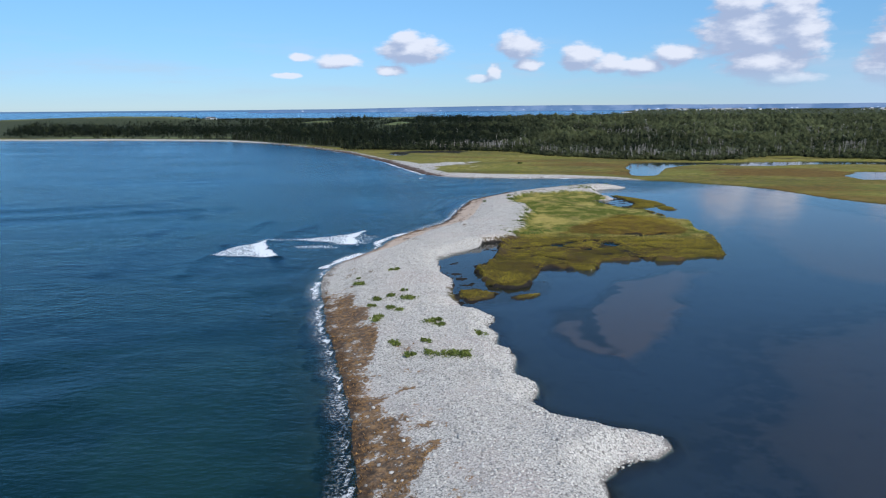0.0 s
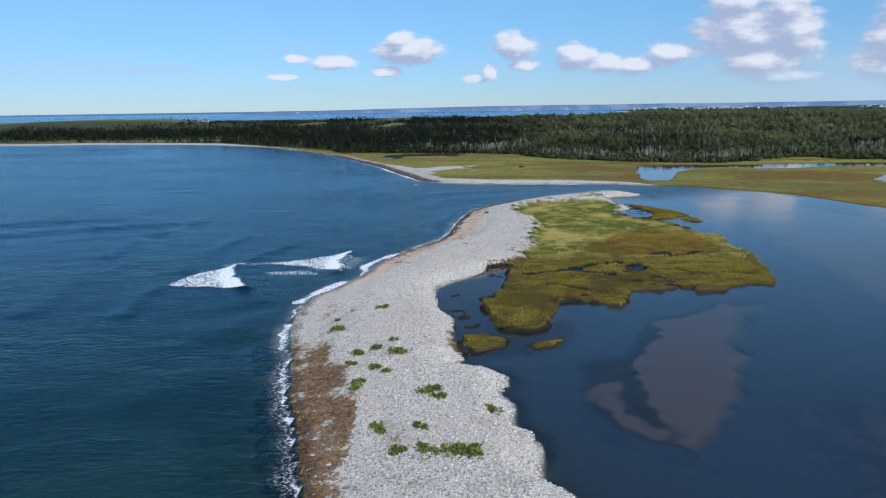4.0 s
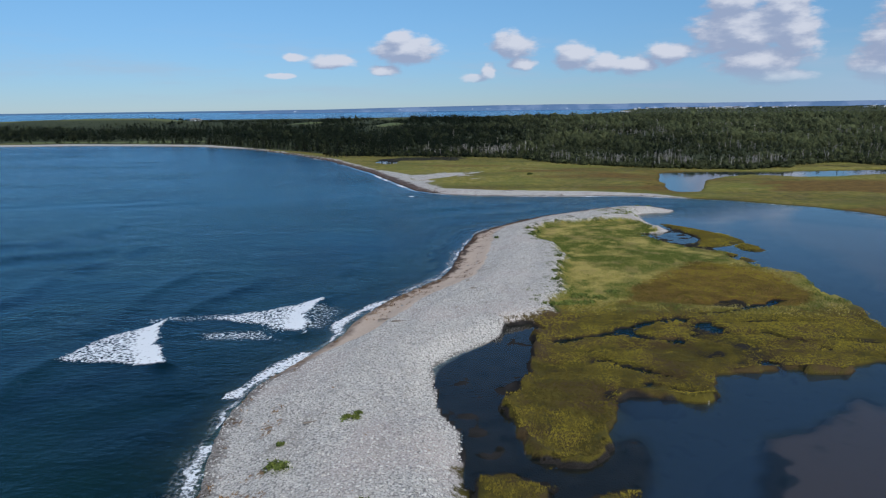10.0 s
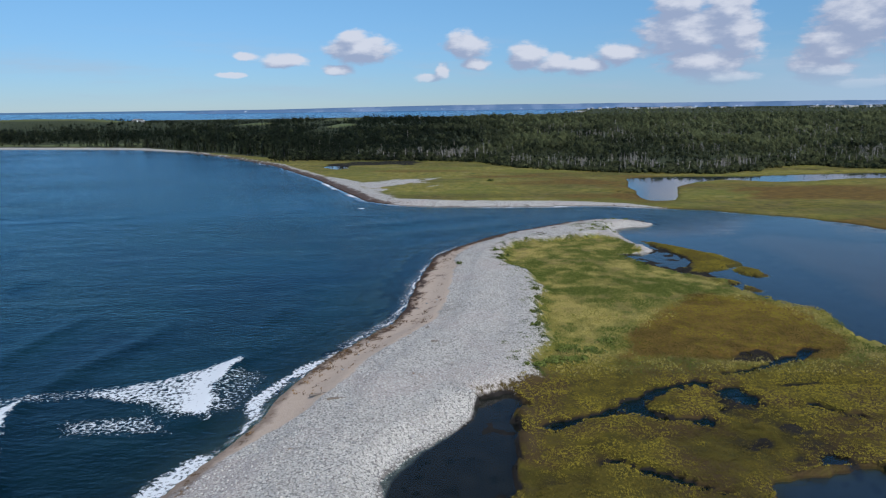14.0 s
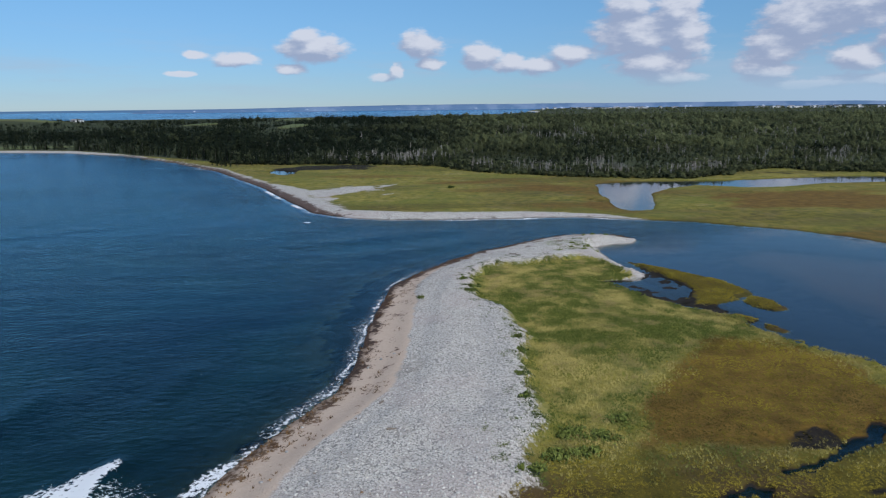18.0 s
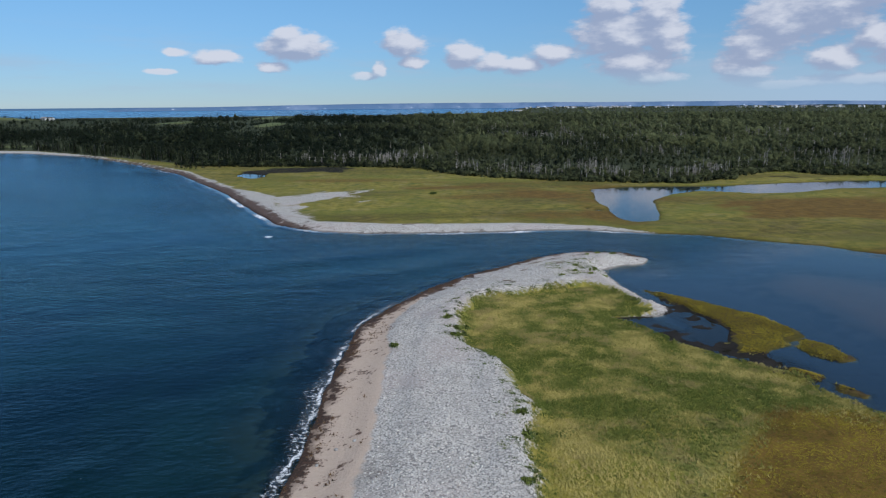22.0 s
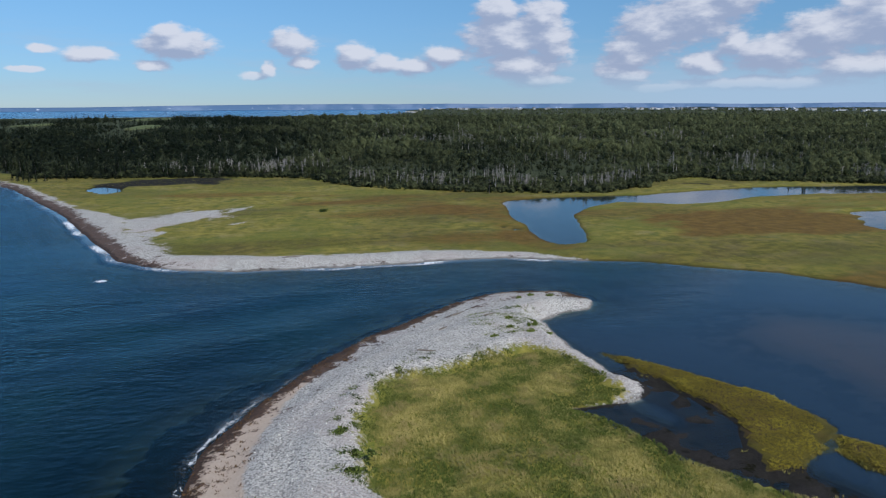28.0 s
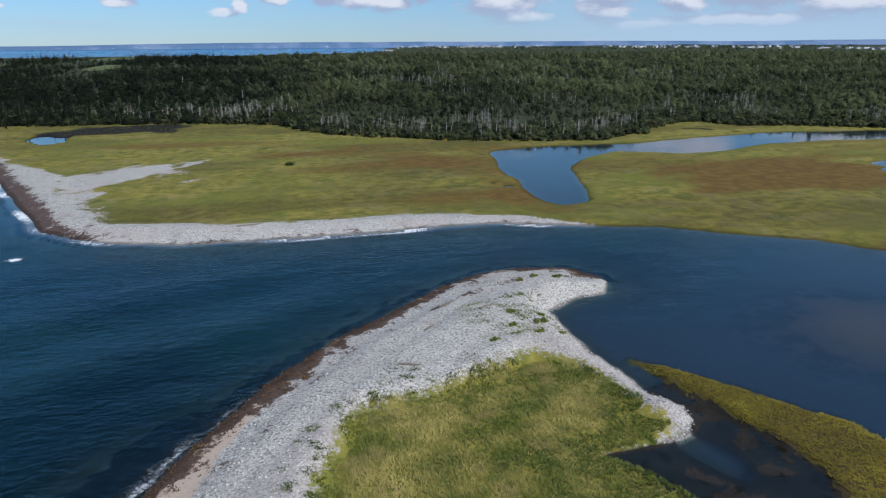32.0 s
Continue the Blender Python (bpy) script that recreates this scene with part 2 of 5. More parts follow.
FOREST_EDGE = [(-900, 860), (-680, 740), (-551.5, 708.6), (-424.4, 682), (-331.2, 679), (-259.2, 654.9), (-185.4, 589.9), (-138.8, 547.6), (-105.1, 510.2), (-62.1, 504.2), (-33.3, 496.1), (-5.3, 490.9),
               (18, 482.3), (28.1, 457), (46.5, 433.3), (56.7, 426.6), (72.2, 416.2), (97.1, 409.3), (120.1, 399.2), (147.8, 415.5), (164, 434.5), (182.4, 437.8), (198.5, 424.9),
               (216.9, 414.2), (243.6, 397.2), (300, 350), (420, 300), (700, 260), (1600, 230)]
FOREST_BACK = [(1600, 1500), (900, 1750), (300, 1750), (-300, 1650), (-900, 1650), (-1200, 1400)]
POND = [(76.7, 382.1), (81.3, 387.6), (94.5, 391.4), (113.7, 390.4), (135.9, 390.1), (162.6, 395.2), (191.7, 400), (243.6, 391.5), (330, 352), (330, 340), (220.8, 370.2), (194.7, 374.2),
        (171, 373.5), (150.6, 365.1), (134.6, 363.3), (115.7, 373.8), (101.6, 366.3), (91.2, 354.4), (85.8, 340.8), (83.1, 328.7), (75.8, 313.5), (67.6, 311.2), (66, 316.2),
        (66.6, 328.9), (69.1, 340.9), (70, 354.8)]
POND_SMALL = [(-73, 458), (-63.7, 442.5), (-56.5, 447), (-58, 461), (-71, 470)]
POND_EAST = [(175.9, 336.8), (160.8, 315.3), (159.9, 297.7), (171.3, 296.9), (192.8, 327.6), (198, 337.4)]
FLAT = [(20.2, 113.5), (24.8, 120), (31.5, 124.8), (41.9, 131.5), (49, 132.8), (43, 121), (36.5, 108.5), (31, 101), (26.7, 90.6), (22, 83.5), (19.6, 80.8), (15.4, 83.7), (12, 89), (10.9, 97), (12, 101.8), (16, 105), (18.7, 108)]
FLAT_NORTH = [(62.2, 251.3), (75.6, 265.9), (105.9, 245), (118.6, 218.3), (126, 150), (84, 118), (69, 123), (66, 131), (67, 147), (68.5, 163), (66, 189.1), (62.2, 216)]
FLAT_EAST = [(37.1, 89.5), (23.9, 49.8), (30, 0), (170, 0), (160, 112), (84, 112), (62.6, 106)]
ISLES = [[(44.6, 244.2), (48.9, 239.4), (53.1, 233.2), (57, 226.7), (58.2, 221.1), (57.7, 218), (54.1, 215.8), (48.4, 212.2), (45.6, 212.6), (47.1, 218.9), (49.4, 221.8), (48.4, 228.5), (46.2, 236.5)],
         [(57.3, 217.6), (59.3, 214), (59, 209), (57, 208.4), (54.7, 211.2), (55, 214)], [(-3, 112.2), (0.2, 112.6), (3.4, 109.9), (3.1, 107.8), (-0.5, 104.8), (-2.5, 107)],
         [(6.1, 108.1), (7.6, 109.8), (11.1, 110.3), (10, 108.2), (7.2, 106.9)], [(49.3, 207.7), (51.3, 204.3), (50.1, 203.3), (48.3, 206.1)],
         [(51.7, 201.7), (53.5, 198.7), (52.3, 198.1), (51, 200.2)]]
BASIN = [(-9.2, 137.3), (-6.4, 142.5), (-1, 149.1), (-0.3, 154.6), (4.2, 156.9), (6.2, 151.2), (5.5, 143.4), (3.2, 133.3), (1, 126.8), (0.7, 121.6), (1.4, 115.5), (5.9, 114.8), (9.9, 118.5),
         (12.6, 120.5), (13.4, 116), (11.8, 110), (10.9, 106.8), (5, 103.2), (-2, 102.2), (-3.6, 108), (-4.8, 120.1), (-7.6, 124.1), (-9, 133.3)]
# wet channels and bare mud in the marsh: half width, way
POOLS = [(1.0, [(7.9, 147.1), (12.7, 149.4), (16.9, 151.9)]), (1.5, [(16.9, 151.9), (21.2, 155.9), (26.1, 158.2), (29, 157.6), (32.1, 153.8)]),
         (0.9, [(11, 148.9), (16.9, 150.4), (20.6, 148.7), (24.4, 148.5)]), (0.9, [(39.8, 164.5), (43, 166.5), (46, 168.7)]),
         (0.5, [(39.8, 164.5), (34.9, 161.9), (30.8, 160.7)]), (0.8, [(37.7, 151.8), (39.4, 149.6)]), (0.4, [(40.6, 149.4), (41.9, 147.4), (43.2, 145.2)]),
         (0.7, [(13, 140), (15.6, 138.1), (18.7, 135.9), (21.5, 134.6)]), (0.8, [(16.9, 133.1), (19.5, 131.6), (22.8, 130.4)]), (1.0, [(33.2, 139.9), (34.9, 136.9)])]
MUD = [(1.8, [(29.7, 151.9), (32.2, 148.4), (35.7, 146.6)]), (1.8, [(25.3, 144.4), (28.5, 143.2), (33, 141.9)]), (1.3, [(13, 129.7), (15.2, 128.7), (16.6, 127.4)]),
       (1.2, [(4, 136), (6.2, 137.3), (8.3, 137.3)]), (1.2, [(16.2, 145.8), (21.3, 144.3)]), (1.0, [(33.2, 166), (38.3, 166.5)])]
# dark weedy streaks across the shingle
SMUDGES = [[(-8.6, 65.4), (-5.4, 67)], [(-6.3, 59.6), (-4.2, 57.4)], [(-2.4, 54.6), (-3.6, 50)], [(-13.9, 85.9), (-13.2, 83)]]
BROWN = [(17.2, 163.2), (21.2, 174.9), (30.1, 184.4), (37, 193), (45.1, 194.6), (53.6, 187.4), (55.6, 172.6), (48.5, 165.5), (36.3, 163.4), (28.2, 166.4)]
FIELDS = [(-985, 1400, 150, 70), (-735, 1330, 62, 75), (-820, 1480, 60, 110), (-640, 1330, 50, 50), (-318, 1230, 30, 75), (-225, 1620, 42, 200), (-150, 1050, 20, 80), (-330, 702, 60, 14), (-440, 706, 50, 11)]
# breaking waves: outline of the foam, then its leading edge
BREAKERS = [([(-60, 137), (-58.6, 145.8), (-52.6, 154.6), (-50.2, 146.7), (-44.4, 136.7)], [(-52.6, 154.6), (-50.2, 146.7), (-44.4, 136.7)]),
            ([(-47, 156.2), (-42.1, 159.1), (-30.9, 167.5), (-31.3, 158), (-29.1, 149.7), (-38.2, 153.5)], [(-30.9, 167.5), (-31.3, 158), (-29.1, 149.7)])]
CRESTS = [[(-52.9, 154.9), (-50.8, 166.3), (-47.8, 174.5), (-46.6, 184)], [(-61.3, 150), (-64, 170.2), (-62.2, 184.9)], [(-86.2, 162.4), (-89.6, 186.6), (-85.7, 209.2)], [(-58, 120), (-61.1, 133), (-60, 138)],
          [(-31, 168), (-33, 178), (-31, 190)], [(-75, 120), (-79, 140), (-78, 160)], [(-110, 190), (-114, 215), (-108, 240)]]
SPIT = SEA_EDGE + TIP_EDGE + MARSH_EAST + MARSH_SOUTH + LAGOON_EDGE
GRASS = GRASS_EDGE + [(38, 229)] + MARSH_EAST + MARSH_SOUTH
FAR = FAR_EDGE + FAR_BACK
LAGOON = TIP_EDGE + MARSH_EAST + MARSH_SOUTH + LAGOON_EDGE + [(1200, -150), (1200, 120), (200, 190), (131, 223), (112, 248), (98, 273), (75, 289), (56, 272)]
FOREST = FOREST_EDGE + FOREST_BACK


def line_distance(x, y, pts, closed=False):
    best = np.full(x.shape, 1e12)
    for (x0, y0), (x1, y1) in zip(pts, pts[1:] + (pts[:1] if closed else [])):
        dx, dy = x1 - x0, y1 - y0
        t = np.clip(((x - x0) * dx + (y - y0) * dy) / (dx * dx + dy * dy), 0, 1)
        best = np.minimum(best, (x - x0 - t * dx) ** 2 + (y - y0 - t * dy) ** 2)
    return np.sqrt(best)


def inside(x, y, pts):
    """Signed distance to a closed outline, positive inside."""
    odd = np.zeros(x.shape, bool)
    for (x0, y0), (x1, y1) in zip(pts, pts[1:] + pts[:1]):
        if y0 != y1:
            odd ^= ((y0 > y) != (y1 > y)) & (x < (x1 - x0) * (y - y0) / (y1 - y0) + x0)
    return np.where(odd, 1, -1) * line_distance(x, y, pts, True)


def waves_noise(x, y, size, seed, octaves=4):
    """Smooth value noise on a hashed lattice, about -1 to 1."""
    total, weight, amp = 0.0, 0.0, 1.0
    for o in range(octaves):
        u, v = x / size + 17.3 * o + seed * 3.7, y / size - 9.1 * o + seed * 5.3
        i, j = np.floor(u), np.floor(v)
        f, g = u - i, v - j
        f, g = f * f * (3 - 2 * f), g * g * (3 - 2 * g)

        def hashed(p, q):
            s = np.sin(p * 127.1 + q * 311.7 + seed * 74.7) * 43758.5453
            return (s - np.floor(s)) * 2 - 1

        total = total + amp * ((hashed(i, j) * (1 - f) + hashed(i + 1, j) * f) * (1 - g) + (hashed(i, j + 1) * (1 - f) + hashed(i + 1, j + 1) * f) * g)
        weight, amp, size = weight + amp, amp * 0.5, size * 0.5
    return total / weight * 1.5


def ramp(v, lo, hi):
    t = np.clip((v - lo) / (hi - lo), 0, 1)
    return t * t * (3 - 2 * t)


def land(x, y):
    """Ground height and what covers it, for arrays of places."""
    x, y = np.asarray(x, float), np.asarray(y, float)
    n1, n2 = waves_noise(x, y, 9, 1), waves_noise(x, y, 2.2, 2, 3)
    ragged = ramp(line_distance(x, y, MARSH_SOUTH[:-2] + []), 7, 2) + 0.5 * ramp(line_distance(x, y, MARSH_EAST[2:]), 5, 2)
    d = inside(x, y, SPIT) + 0.35 * n2 + 1.1 * waves_noise(x, y, 4.5, 3, 3) * ragged
    sea, lag = line_distance(x, y, SEA_EDGE), line_distance(x, y, TIP_EDGE + MARSH_EAST[:1])
    lag = np.minimum(lag, line_distance(x, y, LAGOON_EDGE))
    grass = inside(x, y, GRASS) + 0.5 * n2
    # shingle bar: a beach slope to the sea, a crest, a steep lobe edge to the lagoon
    crest = 1.9 + 0.25 * n1
    bar = np.minimum(crest, 0.14 * sea + 0.35 * ramp(sea, 3.5, 6.5))
    bar = np.minimum(bar, 0.5 * lag * (0.7 + 0.3 * ramp(lag, 0, 3)) + 0.02)
    bar = bar - 0.16 * ramp(np.cos(sea * 0.75 + n1), 0.2, 1.0) * ramp(sea, 4, 8)
    marsh = 0.42 + 0.12 * n1 + 0.05 * n2 + 0.5 * ramp(y, 165, 205) * ramp(grass, 0, 14)
    wet = ramp(waves_noise(x * 0.45 + y * 0.2, y * 1.3 - x * 0.25, 6.5, 7, 4), 0.10, 0.55) * ramp(y, 166, 154) * ramp(x, 4, 12) * ramp(d, 0.4, 2.0)
    torn = 0.95 * waves_noise(x, y, 2.6, 61, 3)
    chan = np.max([ramp(line_distance(x, y, way) / w2 + torn, 1.1, 0.5) for w2, way in POOLS], 0)
    bald = np.max([ramp(line_distance(x, y, way) / w2 / 1.5 + torn, 1.4, 0.5) for w2, way in MUD], 0)
    marsh = marsh - 0.33 * wet * wet - 0.62 * chan - 0.25 * bald
    wet = np.maximum(np.maximum(0.8 * wet, chan), 0.9 * bald)
    w = ramp(grass, -2.0, 1.5)
    z = np.where(d > 0, bar * (1 - w) + marsh * w * ramp(d, -0.1, 0.5), 0)
    lagoon = ramp(inside(x, y, LAGOON) + 3.5, 0, 3.5) * ramp(line_distance(x, y, [(56, 274), (75, 289)]), 1, 32)
    flat = ramp(inside(x, y, FLAT) + 1.6 * n1 + 0.9 * n2, -1.2, 1.2) * ramp(line_distance(x, y, [(42, 131.5), (49, 133), (43, 121), (36.5, 108.5)]) + 2 * n1, 0.2, 5)
    flat = np.maximum(flat, 0.75 * ramp(inside(x, y, FLAT_EAST) + 2.5 * n1, -8, 10))
    flat = np.maximum(flat, 0.95 * ramp(inside(x, y, FLAT_NORTH) + 2.5 * n1, -3, 4 + 11 * ramp(y, 175, 215)))
    shoal = ramp(inside(x, y, BASIN) + 1.2 * n1, -1.0, 1.0)
    shoal = np.maximum(shoal, ramp(line_distance(x, y, [(36, 226), (41, 219), (45.5, 212), (48.5, 206)]) + 1.0 * n1, 5.5, 2.5))
    shoal = np.maximum(shoal, ramp(line_distance(x, y, [(44.5, 236), (46.5, 226), (44.5, 214)]) + 1.0 * n1, 4.0, 2.0))
    depth_sea = -0.14 * np.minimum(-d, 9) - 0.045 * np.maximum(-d - 9, 0)
    depth_sea = depth_sea * (1 - 0.6 * ramp(y, 182, 200) * ramp(y, 250, 238) * ramp(-d, 14, 7))
    depth_sea = np.maximum(depth_sea, -7) + 0.25 * n1 * ramp(-d, 2, 9)
    depth_lag = np.maximum(-0.45 * np.minimum(-d, 2.0) - 0.05 * np.maximum(-d - 2, 0), -1.35) + 0.12 * n1 * ramp(-d, 0.6, 2.0)
    depth_lag = depth_lag * (1 - 0.9 * flat) - 0.08 * flat
    depth_lag = (-0.014 + 0.016 * ramp(y, 196, 206) + 0.03 * n1 + 0.02 * n2) * shoal + depth_lag * (1 - shoal)
    z = np.where(d > 0, z, depth_sea * (1 - lagoon) + depth_lag * lagoon)
    isle = np.max([inside(x, y, p) for p in ISLES], 0) + 0.45 * n2
    z = np.maximum(z, np.where(isle > -0.6, np.minimum(0.36 + 0.08 * n1, 0.35 * isle + 0.1), -20))
    # the far side
    f = inside(x, y, FAR) + 0.6 * n1
    wood = inside(x, y, FOREST)
    back = np.clip(f / 60, 0, 1)
    beach = 1.5 * ramp(inside(x, y, FAR_SHINGLE) + 3, 0, 8) * ramp(f, 0, 9)
    zf = 0.45 + 0.14 * waves_noise(x, y, 30, 4) + beach * 0.7 + 4.0 * ramp(wood, 0, 500) * ramp(x, -350, 100) * (1 - 0.8 * ramp(x, 250, 900)) + 1.0 * ramp(wood, -2, 30) * back
    zf = zf * ramp(f, -0.5, 2.5)
    zf = zf + 9 * ramp(y, 1900, 2600) * ramp(x, 150, 700)
    zf = zf + 7 * np.exp(-(((x + 800) / 330) ** 2 + ((y - 1330) / 210) ** 2))
    for cx, cy, a2, b2 in FIELDS:
        if cy > 900:
            zf = zf + 6 * np.exp(-((x - cx) / a2 / 1.3) ** 2 - ((y - cy) / b2 / 1.3) ** 2)
    pond = np.maximum(np.maximum(inside(x, y, POND), inside(x, y, POND_SMALL)), inside(x, y, POND_EAST)) + 0.9 * n1
    creek = ramp(line_distance(x, y, [(62, 338), (66, 331)]), 1.0, 0.4)
    zf = np.where(pond > -3, zf * ramp(pond, 0.6, -1.2) - 0.45 * ramp(pond, 0, 2.5), zf) - 0.6 * creek
    far_depth = np.maximum(-0.08 * -f, -7)
    z = np.where(f > 0, zf, np.maximum(z, far_depth))
    far_shingle = np.maximum(inside(x, y, FAR_SHINGLE), 0.7 * inside(x, y, BARE) - 0.8 + 3.5 * waves_noise(x * 0.8 - y * 0.6, x * 0.3 + y * 0.4, 3.5, 66, 3) + 6.0 * waves_noise(x * 0.9 - y * 0.5, x * 0.25 + y * 0.5, 9, 15, 4)) + 2.4 * n1 + 1.2 * n2
    far_shingle = far_shingle + 9 * ramp(f, 5, 1.5) * ramp(x, 58, 52)
    far_shingle = far_shingle + 7 * ramp(f + 0.8 * n2, 2.2, 0.7) * ramp(x, 54, 62)
    field = np.max([1 - np.hypot((x - cx) / a, (y - cy) / b) for cx, cy, a, b in FIELDS], 0)
    far_on = ramp(f, -6, -2)
    cover = {
        "grass": np.where(f > -3, np.clip(0.5 - far_shingle / 8, 0, 1), np.clip(np.maximum(grass + 0.4 + 4 * ramp(line_distance(x, y, MARSH_EAST[1:] + MARSH_SOUTH[:-2]), 4, 2) * (grass > -1.2), isle + 2.0) / 5 + 0.5, 0, 1)),
        "sand": np.where(f > -3, 0, np.clip(0.5 + (5.6 * ramp(y, 138, 158) * ramp(y, 262, 205) + 1.0 - sea) / 4, 0, 1) * (d > -3)) * ramp(y, 120, 140),
        "wrack": np.where(f > -3, ramp(f, 6.5, 1.5) * ramp(x, -16, -34) * ramp(x, -250, -140) + 0.35 * ramp(f, 5, 1) * (x < 60),
                          1.08 * ramp(sea + 2.2 * n1, 5.9, 3.0) * ramp(y + 8 * n1, 112, 94) + 0.88 * ramp(sea + 1.5 * n2 + 1.3 * n1 + 1.2 * waves_noise(x, y, 1.2, 64, 2), 2.5, 0.5) * ramp(waves_noise(x, y, 6, 63, 3), -0.10 - 1.0 * ramp(y, 215, 240), 0.45) * ramp(y, 174, 198) + 0.4 * ramp(sea, 3, 1) * ramp(y, 108, 120)
                          + 0.32 * ramp(np.abs(sea - 8.5), 3, 0.5) * ramp(y, 92, 75) + 0.8 * np.max([ramp(line_distance(x, y, way) + 0.8 * n2, 1.5, 0.3) for way in SMUDGES], 0) + 0.95 * ramp(sea + 2.4 * n1 + 1.6 * n2, 8, 3.5) * ramp(y, 184, 198) * ramp(y, 252, 240) * (d < 0.3) + 0.3 * ramp(sea, 7, 5) * ramp(y, 150, 165) + 0.5 * ramp(line_distance(x, y, [(27, 261.5), (36, 267), (44, 269.5), (49, 267.5), (51, 265)]), 1.2, 0.3) + 0.25 * ramp(np.abs(sea - 5), 3.5, 0.5) * (y > 92) * ramp(y, 140, 120)),
        "brown": np.where(f > -3, 0.62 * ramp(waves_noise(x * 0.3, y, 20, 9, 4), -0.05, 0.7) + 1.3 * ramp(np.hypot((x - 135) / 38, (y - 325) / 20) + 0.25 * n1, 1.1, 0.5) + 0.5 * ramp(line_distance(x, y, [(10, 395), (45, 392), (66, 350), (64, 312)]) + 3 * n1, 10, 3),
                          ramp(inside(x, y, BROWN) + 2.5 * n1, -2, 3) + 0.1 * ramp(isle, 0, 1.5)),
        "olive": np.where(f > -3, 0.14 + 0.45 * ramp(waves_noise(x * 0.3, y, 18, 16, 4), -0.3, 0.6), np.maximum(ramp(y, 172, 158), 1.0 * ramp(isle, -1, 0.2))),
        "flat": flat * lagoon,
        "wood": np.maximum(ramp(wood, -3, 4), ramp(y, 1400, 1600)) * (f > 0) * (1 - ramp(field, 0, 0.12)),
        "field": ramp(field, 0, 0.12) * (f > 0),
        "lagoon": np.maximum(lagoon, (f > -2) * 1.0),
        "shore": np.where((d < 0) & (lagoon < 0.5), -d, 50),
        "far_shore": np.where((f < 0) & (x < 60), -f, 50),
        "mud": np.where(z < 0.12, np.maximum(wet, shoal), 0.45 * wet) + 0.2 * ramp(z, 0.2, 0.1) * (np.maximum(grass, isle + 1) > -1.5) + np.where(f > 0, 0.8 * ramp(np.hypot((x + 42) / 32, (y - 477) / 19) + 0.35 * n1, 1.1, 0.6) + 0.7 * ramp(line_distance(x, y, [(167, 416), (175, 414), (181, 401)]) + n1, 2.5, 0.8), 0) + 0.4 * ramp(pond, -1.0, -0.3) + (z < 0) * (0.95 * ramp(line_distance(x, y, [(11.4, 90), (14.1, 84), (16.9, 81.7), (19.8, 80.4), (21.8, 78.6)]) + 1.2 * n1 + 0.5 * n2, 2.8, 0.8)
        + 0.95 * ramp(line_distance(x, y, [(11.5, 102.5), (16.3, 106), (20, 110.5), (24, 117)]) + 1.5 * n1 + n2, 3.4, 0.8)
        + 0.85 * ramp(line_distance(x, y, [(15.5, 102), (17.6, 97), (17.2, 91.3), (18, 86.7), (19.6, 84.3)]) + 2.0 * n1 + n2, 3.6, 0.8)
        + 0.75 * ramp(line_distance(x, y, [(13, 98), (16, 100)]) + 2.0 * n1 + n2, 4.0, 0.8)
        + 0.9 * ramp(line_distance(x, y, LAGOON_EDGE[8:31]) + 1.5 * n1, 3.0, 0.8)),
    }
    return z, cover


def spaced(*stops):
    """Coordinates from (start, step) to the next start, the last being the end."""
    values = []
    for (a, s), (b, _) in zip(stops, stops[1:]):
        n = max(1, round((b - a) / s))
        values += [a + (b - a) * k / n for k in range(n)]
    return np.array(values + [stops[-1][0]])


def mesh_from(name, verts, faces, attrs=None):
    """A mesh from arrays: vertices and faces that all have the same number of corners."""
    me = bpy.data.meshes.new(name)
    verts, faces = np.asarray(verts, np.float32), np.asarray(faces, np.int32)
    n, k = faces.shape
    me.vertices.add(len(verts))
    me.vertices.foreach_set("co", verts.ravel())
    me.loops.add(n * k)
    me.loops.foreach_set("vertex_index", faces.ravel())
    me.polygons.add(n)
    me.polygons.foreach_set("loop_start", np.arange(0, n * k, k, dtype=np.int32))
    me.update(calc_edges=True)
    for key, values in (attrs or {}).items():
        if np.ndim(values) == 2:
            me.attributes.new(key, "FLOAT_VECTOR", "POINT").data.foreach_set("vector", np.asarray(values, np.float32).ravel())
            continue
        me.attributes.new(key, "FLOAT", "POINT").data.foreach_set("value", np.asarray(values, np.float32))
    return me


# ---- materials ----
def material(name, rough=0.9):
    m = bpy.data.materials.new(name)
    m.use_nodes = True
    t = m.node_tree
    t.nodes.clear()
    b = node(t, "ShaderNodeBsdfPrincipled", {"Roughness": rough})
    node(t, "ShaderNodeOutputMaterial", {"Surface": b.outputs[0]})
    return m, t, b


def attr(t, key):
    return node(t, "ShaderNodeAttribute", key=key).outputs["Fac"]


def place(t):
    return node(t, "ShaderNodeNewGeometry").outputs["Position"]


def edge(t, value, jitter, amount, soft=0.08):
    """Cuts a soft mask along a ragged line."""
    return step(t, calc(t, "MULTIPLY_ADD", calc(t, "SUBTRACT", jitter, 0.5), amount, value), 0.5 - soft, 0.5 + soft)


